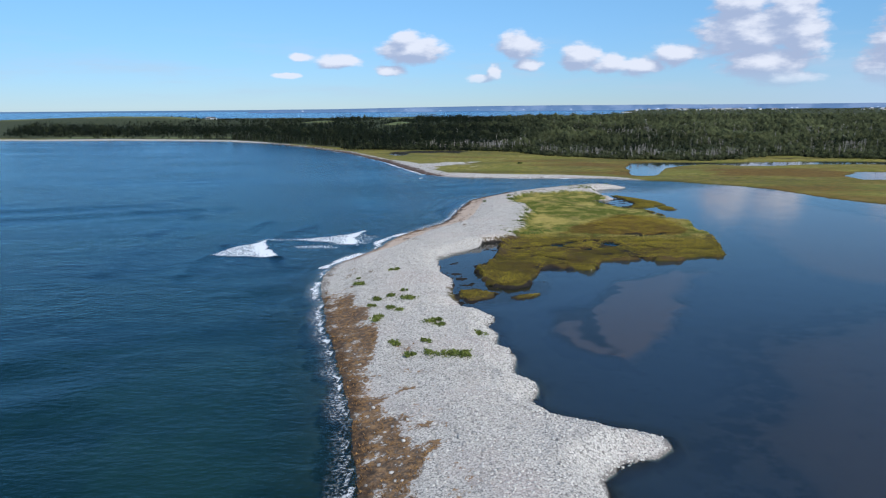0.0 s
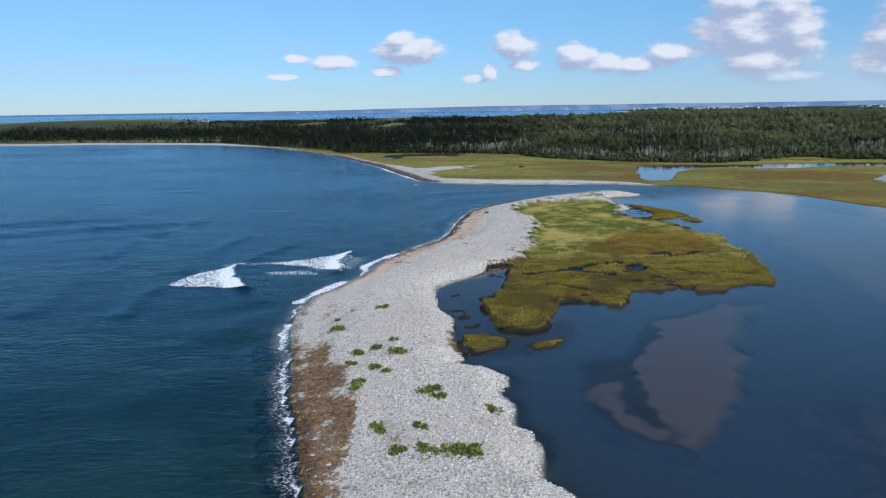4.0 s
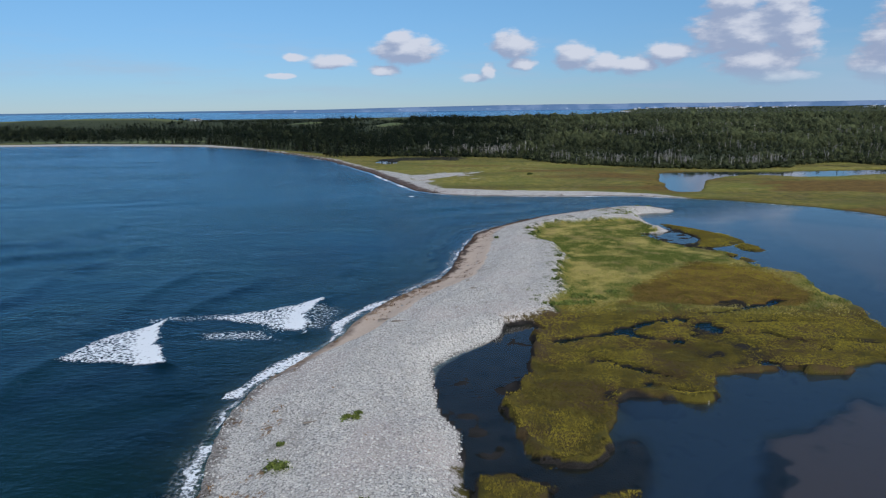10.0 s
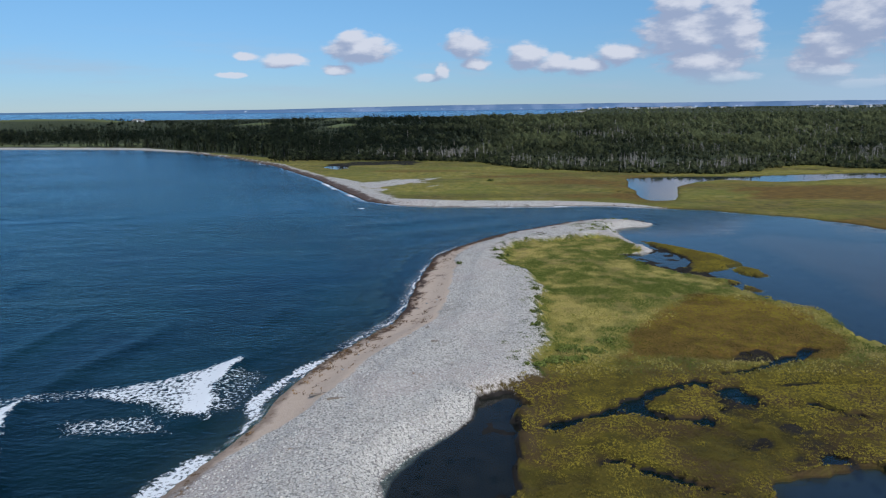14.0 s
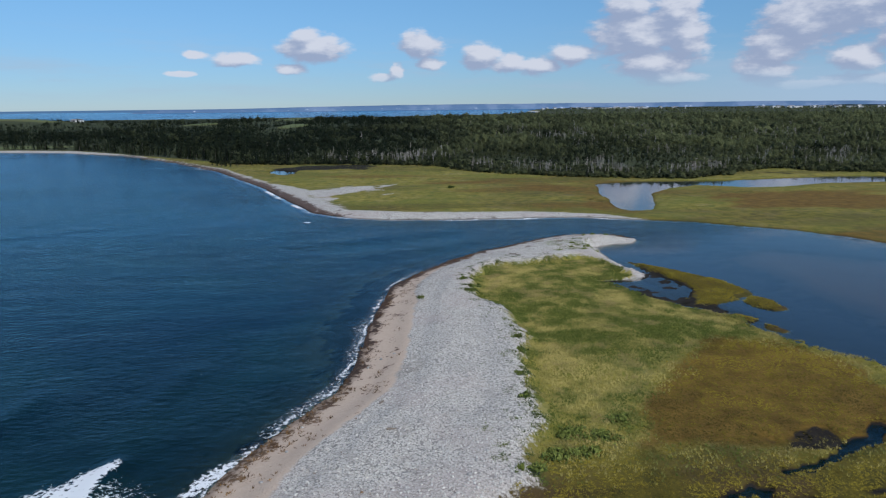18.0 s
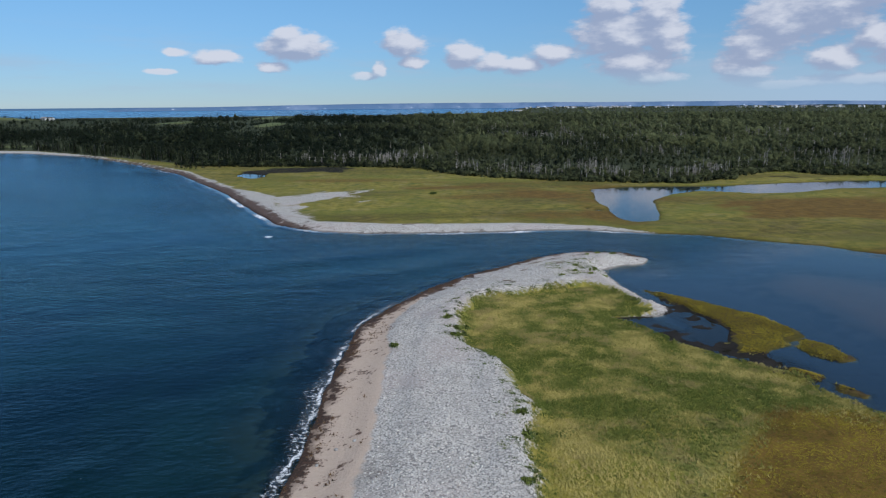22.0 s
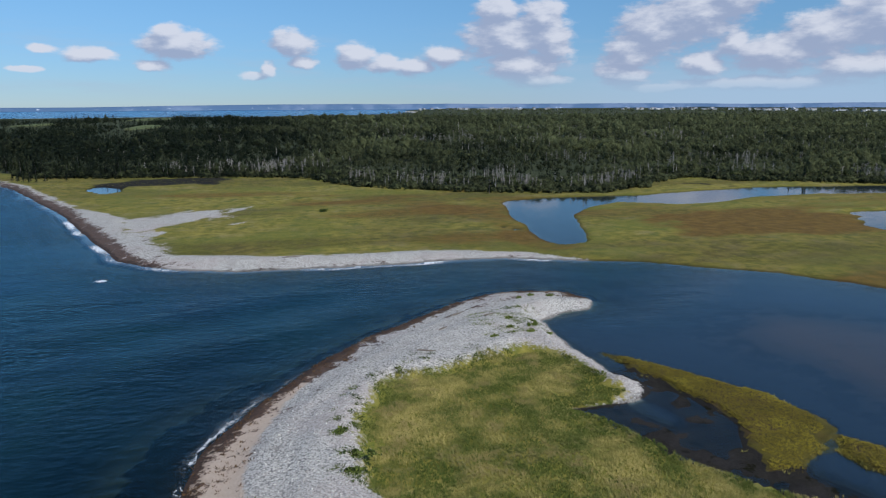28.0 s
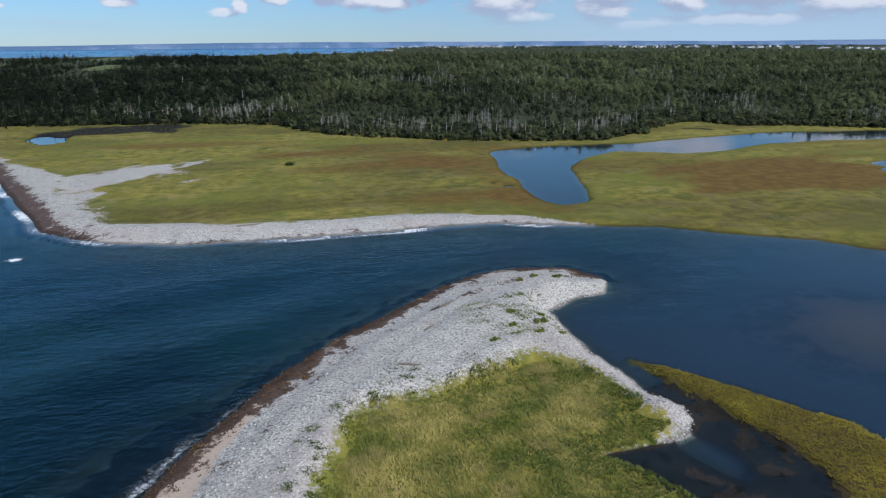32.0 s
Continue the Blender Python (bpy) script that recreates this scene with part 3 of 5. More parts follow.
ground_mat, t, b = material("ground_cover", 0.95)
p = place(t)
fine, mid, broad = fbm(t, p, 1.7, 5, 0.65), fbm(t, p, 0.35, 5, 0.6), fbm(t, p, 0.06, 4, 0.55)
speck = fbm(t, p, 6.0, 3, 0.7)
cell = node(t, "ShaderNodeTexVoronoi", {"Vector": p, "Scale": 4.6, "Randomness": 1.0})
cell_grey = node(t, "ShaderNodeSeparateColor", {0: cell.outputs["Color"]}).outputs[0]
cobble = blend(t, cell_grey, (0.40, 0.375, 0.335), (0.60, 0.565, 0.51))
cobble = blend(t, step(t, cell.outputs["Distance"], 0.40, 0.85), cobble, (0.20, 0.19, 0.175))
cobble = blend(t, calc(t, "MULTIPLY", step(t, mid, 0.45, 0.7), 0.45), cobble, (0.31, 0.285, 0.26))
cobble = blend(t, calc(t, "MULTIPLY", step(t, broad, 0.5, 0.62), 0.4), cobble, (0.42, 0.35, 0.32))
cobble = blend(t, calc(t, "MULTIPLY", step(t, fbm(t, p, 0.17, 6, 0.7), 0.56, 0.7), 0.5), cobble, (0.20, 0.18, 0.155))
sand = blend(t, fine, (0.42, 0.32, 0.24), (0.58, 0.46, 0.36))
wrack = blend(t, step(t, fine, 0.36, 0.74), (0.036, 0.020, 0.010), (0.29, 0.160, 0.060))
green = blend(t, step(t, mid, 0.35, 0.65), (0.150, 0.140, 0.018), (0.30, 0.250, 0.050))
green = blend(t, calc(t, "MULTIPLY", step(t, fbm(t, p, 0.11, 5, 0.7), 0.48, 0.66), 0.8), green, (0.27, 0.225, 0.085))
green = blend(t, calc(t, "MULTIPLY", step(t, fbm(t, p, 0.16, 5, 0.65), 0.52, 0.66), 0.75), green, (0.060, 0.090, 0.014))
olive = blend(t, step(t, mid, 0.35, 0.65), (0.050, 0.042, 0.006), (0.100, 0.080, 0.009))
olive = blend(t, calc(t, "MULTIPLY", step(t, fbm(t, p, 0.09, 6, 0.65), 0.44, 0.58), 0.85), olive, (0.060, 0.036, 0.016))
olive = blend(t, calc(t, "MULTIPLY", step(t, fbm(t, p, 0.23, 5, 0.65), 0.52, 0.68), 0.6), olive, (0.095, 0.076, 0.010))
rust = blend(t, step(t, mid, 0.3, 0.7), (0.100, 0.058, 0.010), (0.165, 0.100, 0.018))
bed = blend(t, mid, (0.024, 0.030, 0.028), (0.066, 0.070, 0.060))
bed = blend(t, calc(t, "MULTIPLY", step(t, fbm(t, p, 0.55, 4, 0.6), 0.60, 0.66), 0.8), bed, (0.018, 0.016, 0.013))
flat_colour = blend(t, calc(t, "MULTIPLY", step(t, fbm(t, p, 0.22, 6, 0.7), 0.56, 0.70), 0.6), (0.126, 0.085, 0.083), (0.036, 0.030, 0.027))
rim = calc(t, "MINIMUM", calc(t, "MULTIPLY", attr(t, "flat"), 1.4), 1.0)
rim = calc(t, "MULTIPLY", calc(t, "MULTIPLY", rim, calc(t, "SUBTRACT", 1.0, rim)), 4.0)
lush = blend(t, step(t, fine, 0.35, 0.7), (0.105, 0.125, 0.015), (0.19, 0.19, 0.030))
green = blend(t, calc(t, "MULTIPLY", step(t, fbm(t, p, 0.028, 5, 0.6), 0.45, 0.60), 0.7), green, lush)
veg = blend(t, attr(t, "olive"), green, olive)
veg = blend(t, edge(t, attr(t, "brown"), mid, 0.9, 0.35), veg, rust)
veg = blend(t, calc(t, "MULTIPLY", step(t, speck, 0.5, 0.75), 0.30), veg, (0.05, 0.06, 0.012))
wrack = blend(t, step(t, node(t, "ShaderNodeSeparateXYZ", {0: p}).outputs[1], 140.0, 200.0), wrack, blend(t, step(t, speck, 0.40, 0.68), (0.014, 0.009, 0.008), (0.155, 0.070, 0.038)))
base = blend(t, edge(t, attr(t, "sand"), mid, 0.5), cobble, sand)
base = blend(t, calc(t, "MULTIPLY", edge(t, calc(t, "MULTIPLY", attr(t, "wrack"), 0.68), calc(t, "MULTIPLY_ADD", mid, 0.5, calc(t, "MULTIPLY", fine, 0.5)), 3.4, 0.11), 0.9), base, wrack)
base = blend(t, edge(t, attr(t, "grass"), fine, 0.95, 0.12), base, veg)
z_at = node(t, "ShaderNodeSeparateXYZ", {0: p}).outputs[2]
under = step(t, z_at, 0.10, -0.18)
under_sea = blend(t, mid, (0.10, 0.085, 0.06), (0.20, 0.165, 0.12))
bottom = blend(t, attr(t, "lagoon"), under_sea, bed)
bottom = blend(t, edge(t, calc(t, "MULTIPLY", attr(t, "wrack"), 0.9), mid, 1.6, 0.2), bottom, (0.016, 0.010, 0.010))
bottom = blend(t, attr(t, "flat"), bottom, flat_colour)
bottom = blend(t, calc(t, "MULTIPLY", step(t, rim, 0.3, 0.8), step(t, fbm(t, p, 0.3, 4, 0.6), 0.40, 0.58)), bottom, (0.014, 0.014, 0.011))
base = blend(t, under, base, bottom)
mud = blend(t, step(t, mid, 0.3, 0.7), (0.015, 0.0135, 0.0125), (0.028, 0.025, 0.023))
mud = blend(t, calc(t, "MULTIPLY", step(t, fbm(t, p, 0.6, 4, 0.6), 0.58, 0.62), 0.9), mud, (0.006, 0.006, 0.003))
base = blend(t, calc(t, "MULTIPLY", edge(t, attr(t, "mud"), mid, 0.6, 0.2), 0.98), base, mud)
base = blend(t, attr(t, "field"), base, blend(t, mid, (0.070, 0.100, 0.030), (0.135, 0.145, 0.060)))
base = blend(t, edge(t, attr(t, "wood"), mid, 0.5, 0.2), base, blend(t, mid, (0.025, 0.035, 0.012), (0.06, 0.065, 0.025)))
damp = step(t, calc(t, "MULTIPLY_ADD", calc(t, "SUBTRACT", mid, 0.5), -0.5, z_at), 0.26, 0.06)
damp = calc(t, "MULTIPLY", damp, calc(t, "SUBTRACT", 1.0, calc(t, "MINIMUM", attr(t, "mud"), 1.0)))
base = blend(t, calc(t, "MULTIPLY", calc(t, "MULTIPLY", damp, calc(t, "SUBTRACT", 1.0, under)), 0.9), base, (0.42, 0.40, 0.39), "MULTIPLY")
t.links.new(base, b.inputs["Base Color"])
relief = calc(t, "MULTIPLY_ADD", cell.outputs["Distance"], -0.8, fine)
t.links.new(node(t, "ShaderNodeBump", {"Height": relief, "Strength": calc(t, "MULTIPLY_ADD", under, -0.68, 0.7), "Distance": 0.12}).outputs[0], b.inputs["Normal"])
t.links.new(calc(t, "MULTIPLY_ADD", calc(t, "MINIMUM", attr(t, "mud"), 1.0), -0.2, 0.25), b.inputs["Specular IOR Level"])

water_mat = bpy.data.materials.new("water")
water_mat.use_nodes = True
t = water_mat.node_tree
t.nodes.clear()
p = place(t)
lag = attr(t, "lagoon")
gust = fbm(t, node(t, "ShaderNodeVectorMath", {0: p, 1: (0.5, 1.3, 1)}, operation="MULTIPLY").outputs[0], 0.02, 4, 0.6)
squash = node(t, "ShaderNodeVectorMath", {0: p, 1: (0.75, 1.25, 1)}, operation="MULTIPLY").outputs[0]
ripple = calc(t, "ADD", fbm(t, squash, 0.9, 5, 0.62), calc(t, "MULTIPLY", fbm(t, squash, 0.16, 3, 0.5), 1.5))
force = calc(t, "MULTIPLY", calc(t, "MULTIPLY_ADD", lag, -0.50, 0.54), step(t, gust, 0.1, 0.8))
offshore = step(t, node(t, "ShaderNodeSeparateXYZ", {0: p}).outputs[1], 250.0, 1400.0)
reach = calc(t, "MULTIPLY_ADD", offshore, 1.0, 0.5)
bump = node(t, "ShaderNodeBump", {"Height": ripple, "Strength": force, "Distance": reach})
deep = blend(t, step(t, fbm(t, p, 0.035, 4, 0.6), 0.35, 0.65), (0.0012, 0.0088, 0.0122), (0.0042, 0.0215, 0.0220))
deep = blend(t, step(t, node(t, "ShaderNodeSeparateXYZ", {0: p}).outputs[1], 135.0, 55.0), deep, blend(t, step(t, fbm(t, p, 0.05, 4, 0.6), 0.35, 0.65), (0.0030, 0.0180, 0.0190), (0.0085, 0.0330, 0.0290)))
deep = blend(t, lag, deep, (0.021, 0.040, 0.066))
body = node(t, "ShaderNodeBsdfDiffuse", {"Color": deep})
clear = node(t, "ShaderNodeBsdfTransparent", {"Color": blend(t, lag, (0.62, 0.85, 0.82), (0.80, 0.89, 0.87))})
murk = calc(t, "SUBTRACT", 1.0, calc(t, "POWER", 2.718, calc(t, "MULTIPLY", attr(t, "depth"), calc(t, "MULTIPLY_ADD", lag, 0.75, -1.6))))
under = node(t, "ShaderNodeMixShader", {0: murk, 1: clear.outputs[0], 2: body.outputs[0]})
# sea gloss tint paints in reflected high blue sky, brighter far offshore
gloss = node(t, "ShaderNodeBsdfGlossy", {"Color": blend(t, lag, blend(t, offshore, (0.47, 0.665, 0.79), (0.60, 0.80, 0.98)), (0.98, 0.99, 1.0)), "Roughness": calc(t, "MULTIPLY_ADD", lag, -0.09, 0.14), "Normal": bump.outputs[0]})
fres = node(t, "ShaderNodeFresnel", {"IOR": 1.333, "Normal": bump.outputs[0]})
wet = node(t, "ShaderNodeMixShader", {0: fres.outputs[0], 1: under.outputs[0], 2: gloss.outputs[0]})
lace = node(t, "ShaderNodeTexVoronoi", {"Vector": node(t, "ShaderNodeVectorMath", {0: p, 1: node(t, "ShaderNodeTexNoise", {"Vector": p, "Scale": 0.8}).outputs["Color"]},
            operation="ADD").outputs[0], "Scale": 1.3}, feature="DISTANCE_TO_EDGE").outputs["Distance"]
foam_amount = calc(t, "MULTIPLY_ADD", calc(t, "SUBTRACT", fbm(t, p, 2.2, 5, 0.75), 0.5), 1.9, attr(t, "foam"))
foam_amount = calc(t, "SUBTRACT", foam_amount, calc(t, "MULTIPLY", lace, 0.9))
run = calc(t, "ADD", attr(t, "shore"), calc(t, "MULTIPLY_ADD", calc(t, "SUBTRACT", fbm(t, p, 0.12, 2, 0.5), 0.5), -4.5, 0.3))
run = calc(t, "ADD", run, calc(t, "MULTIPLY", calc(t, "SUBTRACT", fbm(t, p, 0.9, 4, 0.6), 0.5), 1.6))
line = step(t, calc(t, "ABSOLUTE", calc(t, "SUBTRACT", run, 0.8)), 0.42, 0.08)
south = step(t, node(t, "ShaderNodeSeparateXYZ", {0: p}).outputs[1], 140.0, 90.0)
wash = calc(t, "MULTIPLY", step(t, run, calc(t, "MULTIPLY_ADD", south, 1.2, 2.0), 0.6), step(t, calc(t, "SUBTRACT", fbm(t, p, 2.6, 5, 0.8), calc(t, "MULTIPLY", lace, 0.35)), 0.43, 0.58))
line = calc(t, "MULTIPLY", line, step(t, calc(t, "SUBTRACT", fbm(t, p, 3.0, 4, 0.7), calc(t, "MULTIPLY", lace, 0.3)), 0.30, 0.50))
line = calc(t, "MAXIMUM", calc(t, "MULTIPLY", line, step(t, fbm(t, p, 0.25, 3, 0.6), 0.36, 0.56)), calc(t, "MULTIPLY", wash, calc(t, "MULTIPLY_ADD", south, 0.22, 0.42)))
line = calc(t, "MULTIPLY", line, step(t, attr(t, "shore"), 4.5, 3.0))
line = calc(t, "MULTIPLY", line, step(t, node(t, "ShaderNodeSeparateXYZ", {0: p}).outputs[1], 252.0, 226.0))
foam = node(t, "ShaderNodeBsdfDiffuse", {"Color": (0.80, 0.82, 0.83, 1)})
final = node(t, "ShaderNodeMixShader", {0: calc(t, "MAXIMUM", calc(t, "MULTIPLY", step(t, foam_amount, 0.30, 0.62), 0.88), calc(t, "MULTIPLY", line, 0.85)), 1: wet.outputs[0], 2: foam.outputs[0]})
node(t, "ShaderNodeOutputMaterial", {"Surface": final.outputs[0]})


def leaf_material(name, dark, light, key="tint", rough=0.75, bend=0.0, crown=False):
    m, t, b = material(name, rough)
    n = fbm(t, place(t), 0.9, 3, 0.6)
    f = calc(t, "ADD", calc(t, "MULTIPLY_ADD", attr(t, key), 0.9, -0.13), calc(t, "MULTIPLY", n, 0.35), clamp=True)
    t.links.new(blend(t, f, dark, light), b.inputs["Base Color"])
    b.inputs["Specular IOR Level"].default_value = 0.2
    if crown:
        own = node(t, "ShaderNodeVectorMath", {0: node(t, "ShaderNodeNewGeometry").outputs["Normal"], 3: 0.3}, operation="SCALE").outputs[0]
        puff = node(t, "ShaderNodeAttribute", key="puff").outputs["Vector"]
        mean = node(t, "ShaderNodeVectorMath", {0: own, 1: puff}, operation="ADD").outputs[0]
        mean = node(t, "ShaderNodeVectorMath", {0: mean}, operation="NORMALIZE").outputs[0]
        t.links.new(mean, b.inputs["Normal"])
        thin = node(t, "ShaderNodeBsdfTranslucent", {"Color": b.inputs["Base Color"].links[0].from_socket})
        both = node(t, "ShaderNodeMixShader", {0: 0.45, 1: b.outputs[0], 2: thin.outputs[0]})
        t.links.new(both.outputs[0], next(n for n in t.nodes if n.bl_idname == "ShaderNodeOutputMaterial").inputs[0])
    elif bend:
        own = node(t, "ShaderNodeVectorMath", {0: node(t, "ShaderNodeNewGeometry").outputs["Normal"], 3: 1 - bend}, operation="SCALE").outputs[0]
        mean = node(t, "ShaderNodeVectorMath", {0: own, 1: (0, -0.55 * bend, 0.85 * bend)}, operation="ADD").outputs[0]
        t.links.new(node(t, "ShaderNodeVectorMath", {0: mean}, operation="NORMALIZE").outputs[0], b.inputs["Normal"])
    return m


forest_mat = leaf_material("forest_leaves", (0.008, 0.016, 0.008), (0.160, 0.178, 0.078), crown=True)
spruce_mat = leaf_material("spruce_needles", (0.008, 0.016, 0.008), (0.040, 0.054, 0.022), crown=True)
leafy_mat = leaf_material("broad_leaves", (0.024, 0.040, 0.011), (0.110, 0.130, 0.040), crown=True)
snag_mat = leaf_material("bleached_wood", (0.17, 0.155, 0.135), (0.46, 0.43, 0.39))
bark_mat = leaf_material("bark", (0.08, 0.07, 0.06), (0.26, 0.24, 0.22))
def patchy(m):
    """Broad drifts of darker green and of straw over a grass material."""
    t = m.node_tree
    b = next(n for n in t.nodes if n.bl_idname == "ShaderNodeBsdfPrincipled")
    c = b.inputs["Base Color"].links[0].from_socket
    p = place(t)
    c = blend(t, calc(t, "MULTIPLY", step(t, fbm(t, p, 0.12, 5, 0.65), 0.50, 0.62), 0.6), c, (0.070, 0.098, 0.014))
    c = blend(t, calc(t, "MULTIPLY", step(t, fbm(t, p, 0.19, 5, 0.65), 0.53, 0.66), 0.65), c, (0.30, 0.235, 0.095))
    t.links.new(c, b.inputs["Base Color"])


tuft_mat = leaf_material("marsh_grass", (0.080, 0.108, 0.015), (0.42, 0.345, 0.110), bend=0.45)
patchy(tuft_mat)
straw_mat = leaf_material("straw_grass", (0.100, 0.110, 0.016), (0.250, 0.215, 0.050), bend=0.7)
sedge_mat = leaf_material("salt_grass", (0.070, 0.054, 0.009), (0.250, 0.200, 0.020), bend=0.6)
bush_mat = leaf_material("bush_leaves", (0.030, 0.050, 0.010), (0.185, 0.215, 0.045))
weed_mat = leaf_material("seaweed", (0.040, 0.020, 0.009), (0.32, 0.180, 0.065))

stone_mat, t, b = material("cobble_stone", 0.85)
isl = node(t, "ShaderNodeNewGeometry").outputs["Random Per Island"]
grey = blend(t, isl, (0.39, 0.37, 0.335), (0.63, 0.60, 0.545))
grey = blend(t, calc(t, "MULTIPLY", step(t, calc(t, "FRACT", calc(t, "MULTIPLY", isl, 37.0)), 0.9, 0.95), 0.8), grey, (0.14, 0.12, 0.115))
grey = blend(t, calc(t, "MULTIPLY", fbm(t, place(t), 9.0, 3, 0.6), 0.25), grey, (0.22, 0.20, 0.19))
t.links.new(grey, b.inputs["Base Color"])

rock_mat, t, b = material("single_stone", 0.85)
info = node(t, "ShaderNodeObjectInfo").outputs["Random"]
grey = blend(t, info, (0.26, 0.25, 0.235), (0.52, 0.50, 0.46))
t.links.new(blend(t, calc(t, "MULTIPLY", fbm(t, place(t), 7.0, 4, 0.6), 0.35), grey, (0.2, 0.18, 0.17)), b.inputs["Base Color"])

wood_mat, t, b = material("driftwood", 0.9)
t.links.new(blend(t, fbm(t, place(t), 5.0, 4, 0.6), (0.10, 0.075, 0.055), (0.27, 0.23, 0.19)), b.inputs["Base Color"])
wall_mat, t, b = material("painted_wall", 0.8)
t.links.new(blend(t, fbm(t, place(t), 0.2, 2, 0.5), (0.50, 0.50, 0.50), (0.72, 0.72, 0.71)), b.inputs["Base Color"])
roof_mat, t, b = material("roofing", 0.8)
t.links.new(blend(t, node(t, "ShaderNodeObjectInfo").outputs["Random"], (0.10, 0.09, 0.09), (0.45, 0.44, 0.45)), b.inputs["Base Color"])
# haze over the far hills is painted: bluish base colour plus emission
far_mat, t, b = material("hazed_hills", 1.0)
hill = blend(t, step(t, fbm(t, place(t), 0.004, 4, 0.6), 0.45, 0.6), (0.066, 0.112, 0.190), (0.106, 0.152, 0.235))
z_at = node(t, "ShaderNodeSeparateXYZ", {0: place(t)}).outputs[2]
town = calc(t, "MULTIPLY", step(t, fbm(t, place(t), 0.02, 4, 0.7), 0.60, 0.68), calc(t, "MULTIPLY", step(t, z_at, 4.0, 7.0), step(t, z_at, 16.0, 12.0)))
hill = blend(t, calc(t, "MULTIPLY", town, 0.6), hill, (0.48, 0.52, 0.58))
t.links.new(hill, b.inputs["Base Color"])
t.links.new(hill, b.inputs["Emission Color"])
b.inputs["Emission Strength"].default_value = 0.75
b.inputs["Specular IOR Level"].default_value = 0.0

# dark woods with the haze of distance put in as a blue tint
ridge_mat, t, b = material("hazed_wooded_ridge", 1.0)
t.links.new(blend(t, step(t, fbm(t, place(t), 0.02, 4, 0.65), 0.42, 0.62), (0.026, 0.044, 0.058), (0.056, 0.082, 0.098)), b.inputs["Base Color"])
b.inputs["Specular IOR Level"].default_value = 0.0

# ---- ground and water ----
GX = spaced((-4900, 500), (-1600, 90), (-700, 25), (-260, 5), (-110, 2.2), (-64, 0.75), (62, 2.5), (140, 6), (260, 16), (480, 60), (1400, 400), (4900, 1))
GY = spaced((-200, 25), (20, 6), (44, 0.75), (282, 1.6), (420, 5), (760, 18), (1200, 70), (2400, 250), (4900, 1))
gx, gy = (g.ravel() for g in np.meshgrid(GX, GY))
gz, cover = land(gx, gy)
nx, ny = len(GX), len(GY)
k = (np.arange(ny - 1)[:, None] * nx + np.arange(nx - 1)).ravel()
quads = np.stack([k, k + 1, k + 1 + nx, k + nx], 1)
keep = ("grass", "sand", "wrack", "brown", "olive", "flat", "wood", "field", "lagoon", "mud")
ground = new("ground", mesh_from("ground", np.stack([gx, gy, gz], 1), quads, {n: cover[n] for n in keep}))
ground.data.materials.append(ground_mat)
ground.data.polygons.foreach_set("use_smooth", np.ones(len(quads), bool))
tagged(ground, "grey cobble spit, salt marsh and forest floor meeting the sea", "ground", kind="structure")

# swell and breaking waves
sea_on = (1 - cover["lagoon"]) * ramp(-gz, 0.2, 1.5)
u = gx * 0.50 - gy * 0.86 + 6 * waves_noise(gx, gy, 60, 11, 2)
swell = 0.20 * np.sin(u / 3.1) * ramp(waves_noise(gx, gy, 45, 12, 2), -0.3, 0.6) * ramp(gy, 420, 200)
foam = np.maximum(0, 0.75 * ramp(cover["far_shore"], 3.5, 1.0) * (0.45 + 0.8 * waves_noise(gx, gy, 14, 14, 2)))
foam = np.maximum(foam, 0.42 * ramp(cover["shore"] + 1.5 * waves_noise(gx, gy, 8, 65, 3), 3.2, 0.4) * ramp(gy, 164, 174) * ramp(gy, 238, 222))
for way, wide in (([(-31.6, 128), (-29.6, 135), (-26.9, 141.3)], 1.5), ([(-24.6, 150.1), (-25.2, 154.6), (-23, 161.3), (-18.5, 169.1)], 1.1), ([(-28.4, 109), (-29.6, 115.5)], 0.8)):
    foam = np.maximum(foam, 0.72 * ramp(line_distance(gx, gy, way) + 0.5 * waves_noise(gx, gy, 3, 67, 2), wide + 0.5, 0.3 * wide))
lift = np.zeros_like(gx)
for outline, front in BREAKERS:
    s = inside(gx, gy, outline) + 0.7 * waves_noise(gx, gy, 2.5, 68, 3)
    lead = line_distance(gx, gy, front)
    foam = np.maximum(foam, ramp(s, -0.7, 0.7) * (0.60 + 0.5 * ramp(lead, 4.5, 0.3)))
    lift = np.maximum(lift, 0.45 * np.exp(-(lead / 1.3) ** 2) + 0.15 * ramp(s, -1, 2))
foam = np.maximum(foam, 0.50 * ramp(inside(gx, gy, [(-46, 150), (-36, 151.5), (-30, 146), (-37, 146), (-43.5, 145.5)]), -1, 2))
foam = np.maximum(foam, 0.40 * ramp(line_distance(gx, gy, [(-54.7, 154.5), (-43.5, 157.8)]), 2.4, 0.5))
foam = np.maximum(foam, 1.0 * ramp(np.hypot((gx + 31.5) / 1.5, gy - 303), 1.1, 0.4))
foam = np.maximum(foam, 0.40 * ramp(inside(gx, gy, [(-44, 158), (-30, 166), (-23.5, 163), (-25, 151), (-35, 148)]) + waves_noise(gx, gy, 4, 69, 2), -1, 3))
crest = np.min([line_distance(gx, gy, way) for way in CRESTS], 0)
lift = np.maximum(lift, 0.22 * np.exp(-(crest / 2.0) ** 2))
wz = (swell + lift) * sea_on
show = (gz < 0.3)[quads].any(1)
used = np.unique(quads[show])
index = np.full(len(gx), -1)
index[used] = np.arange(len(used))
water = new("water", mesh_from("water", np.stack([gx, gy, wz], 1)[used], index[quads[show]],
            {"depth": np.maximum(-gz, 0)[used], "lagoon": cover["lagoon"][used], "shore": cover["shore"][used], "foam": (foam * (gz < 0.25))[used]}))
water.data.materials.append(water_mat)
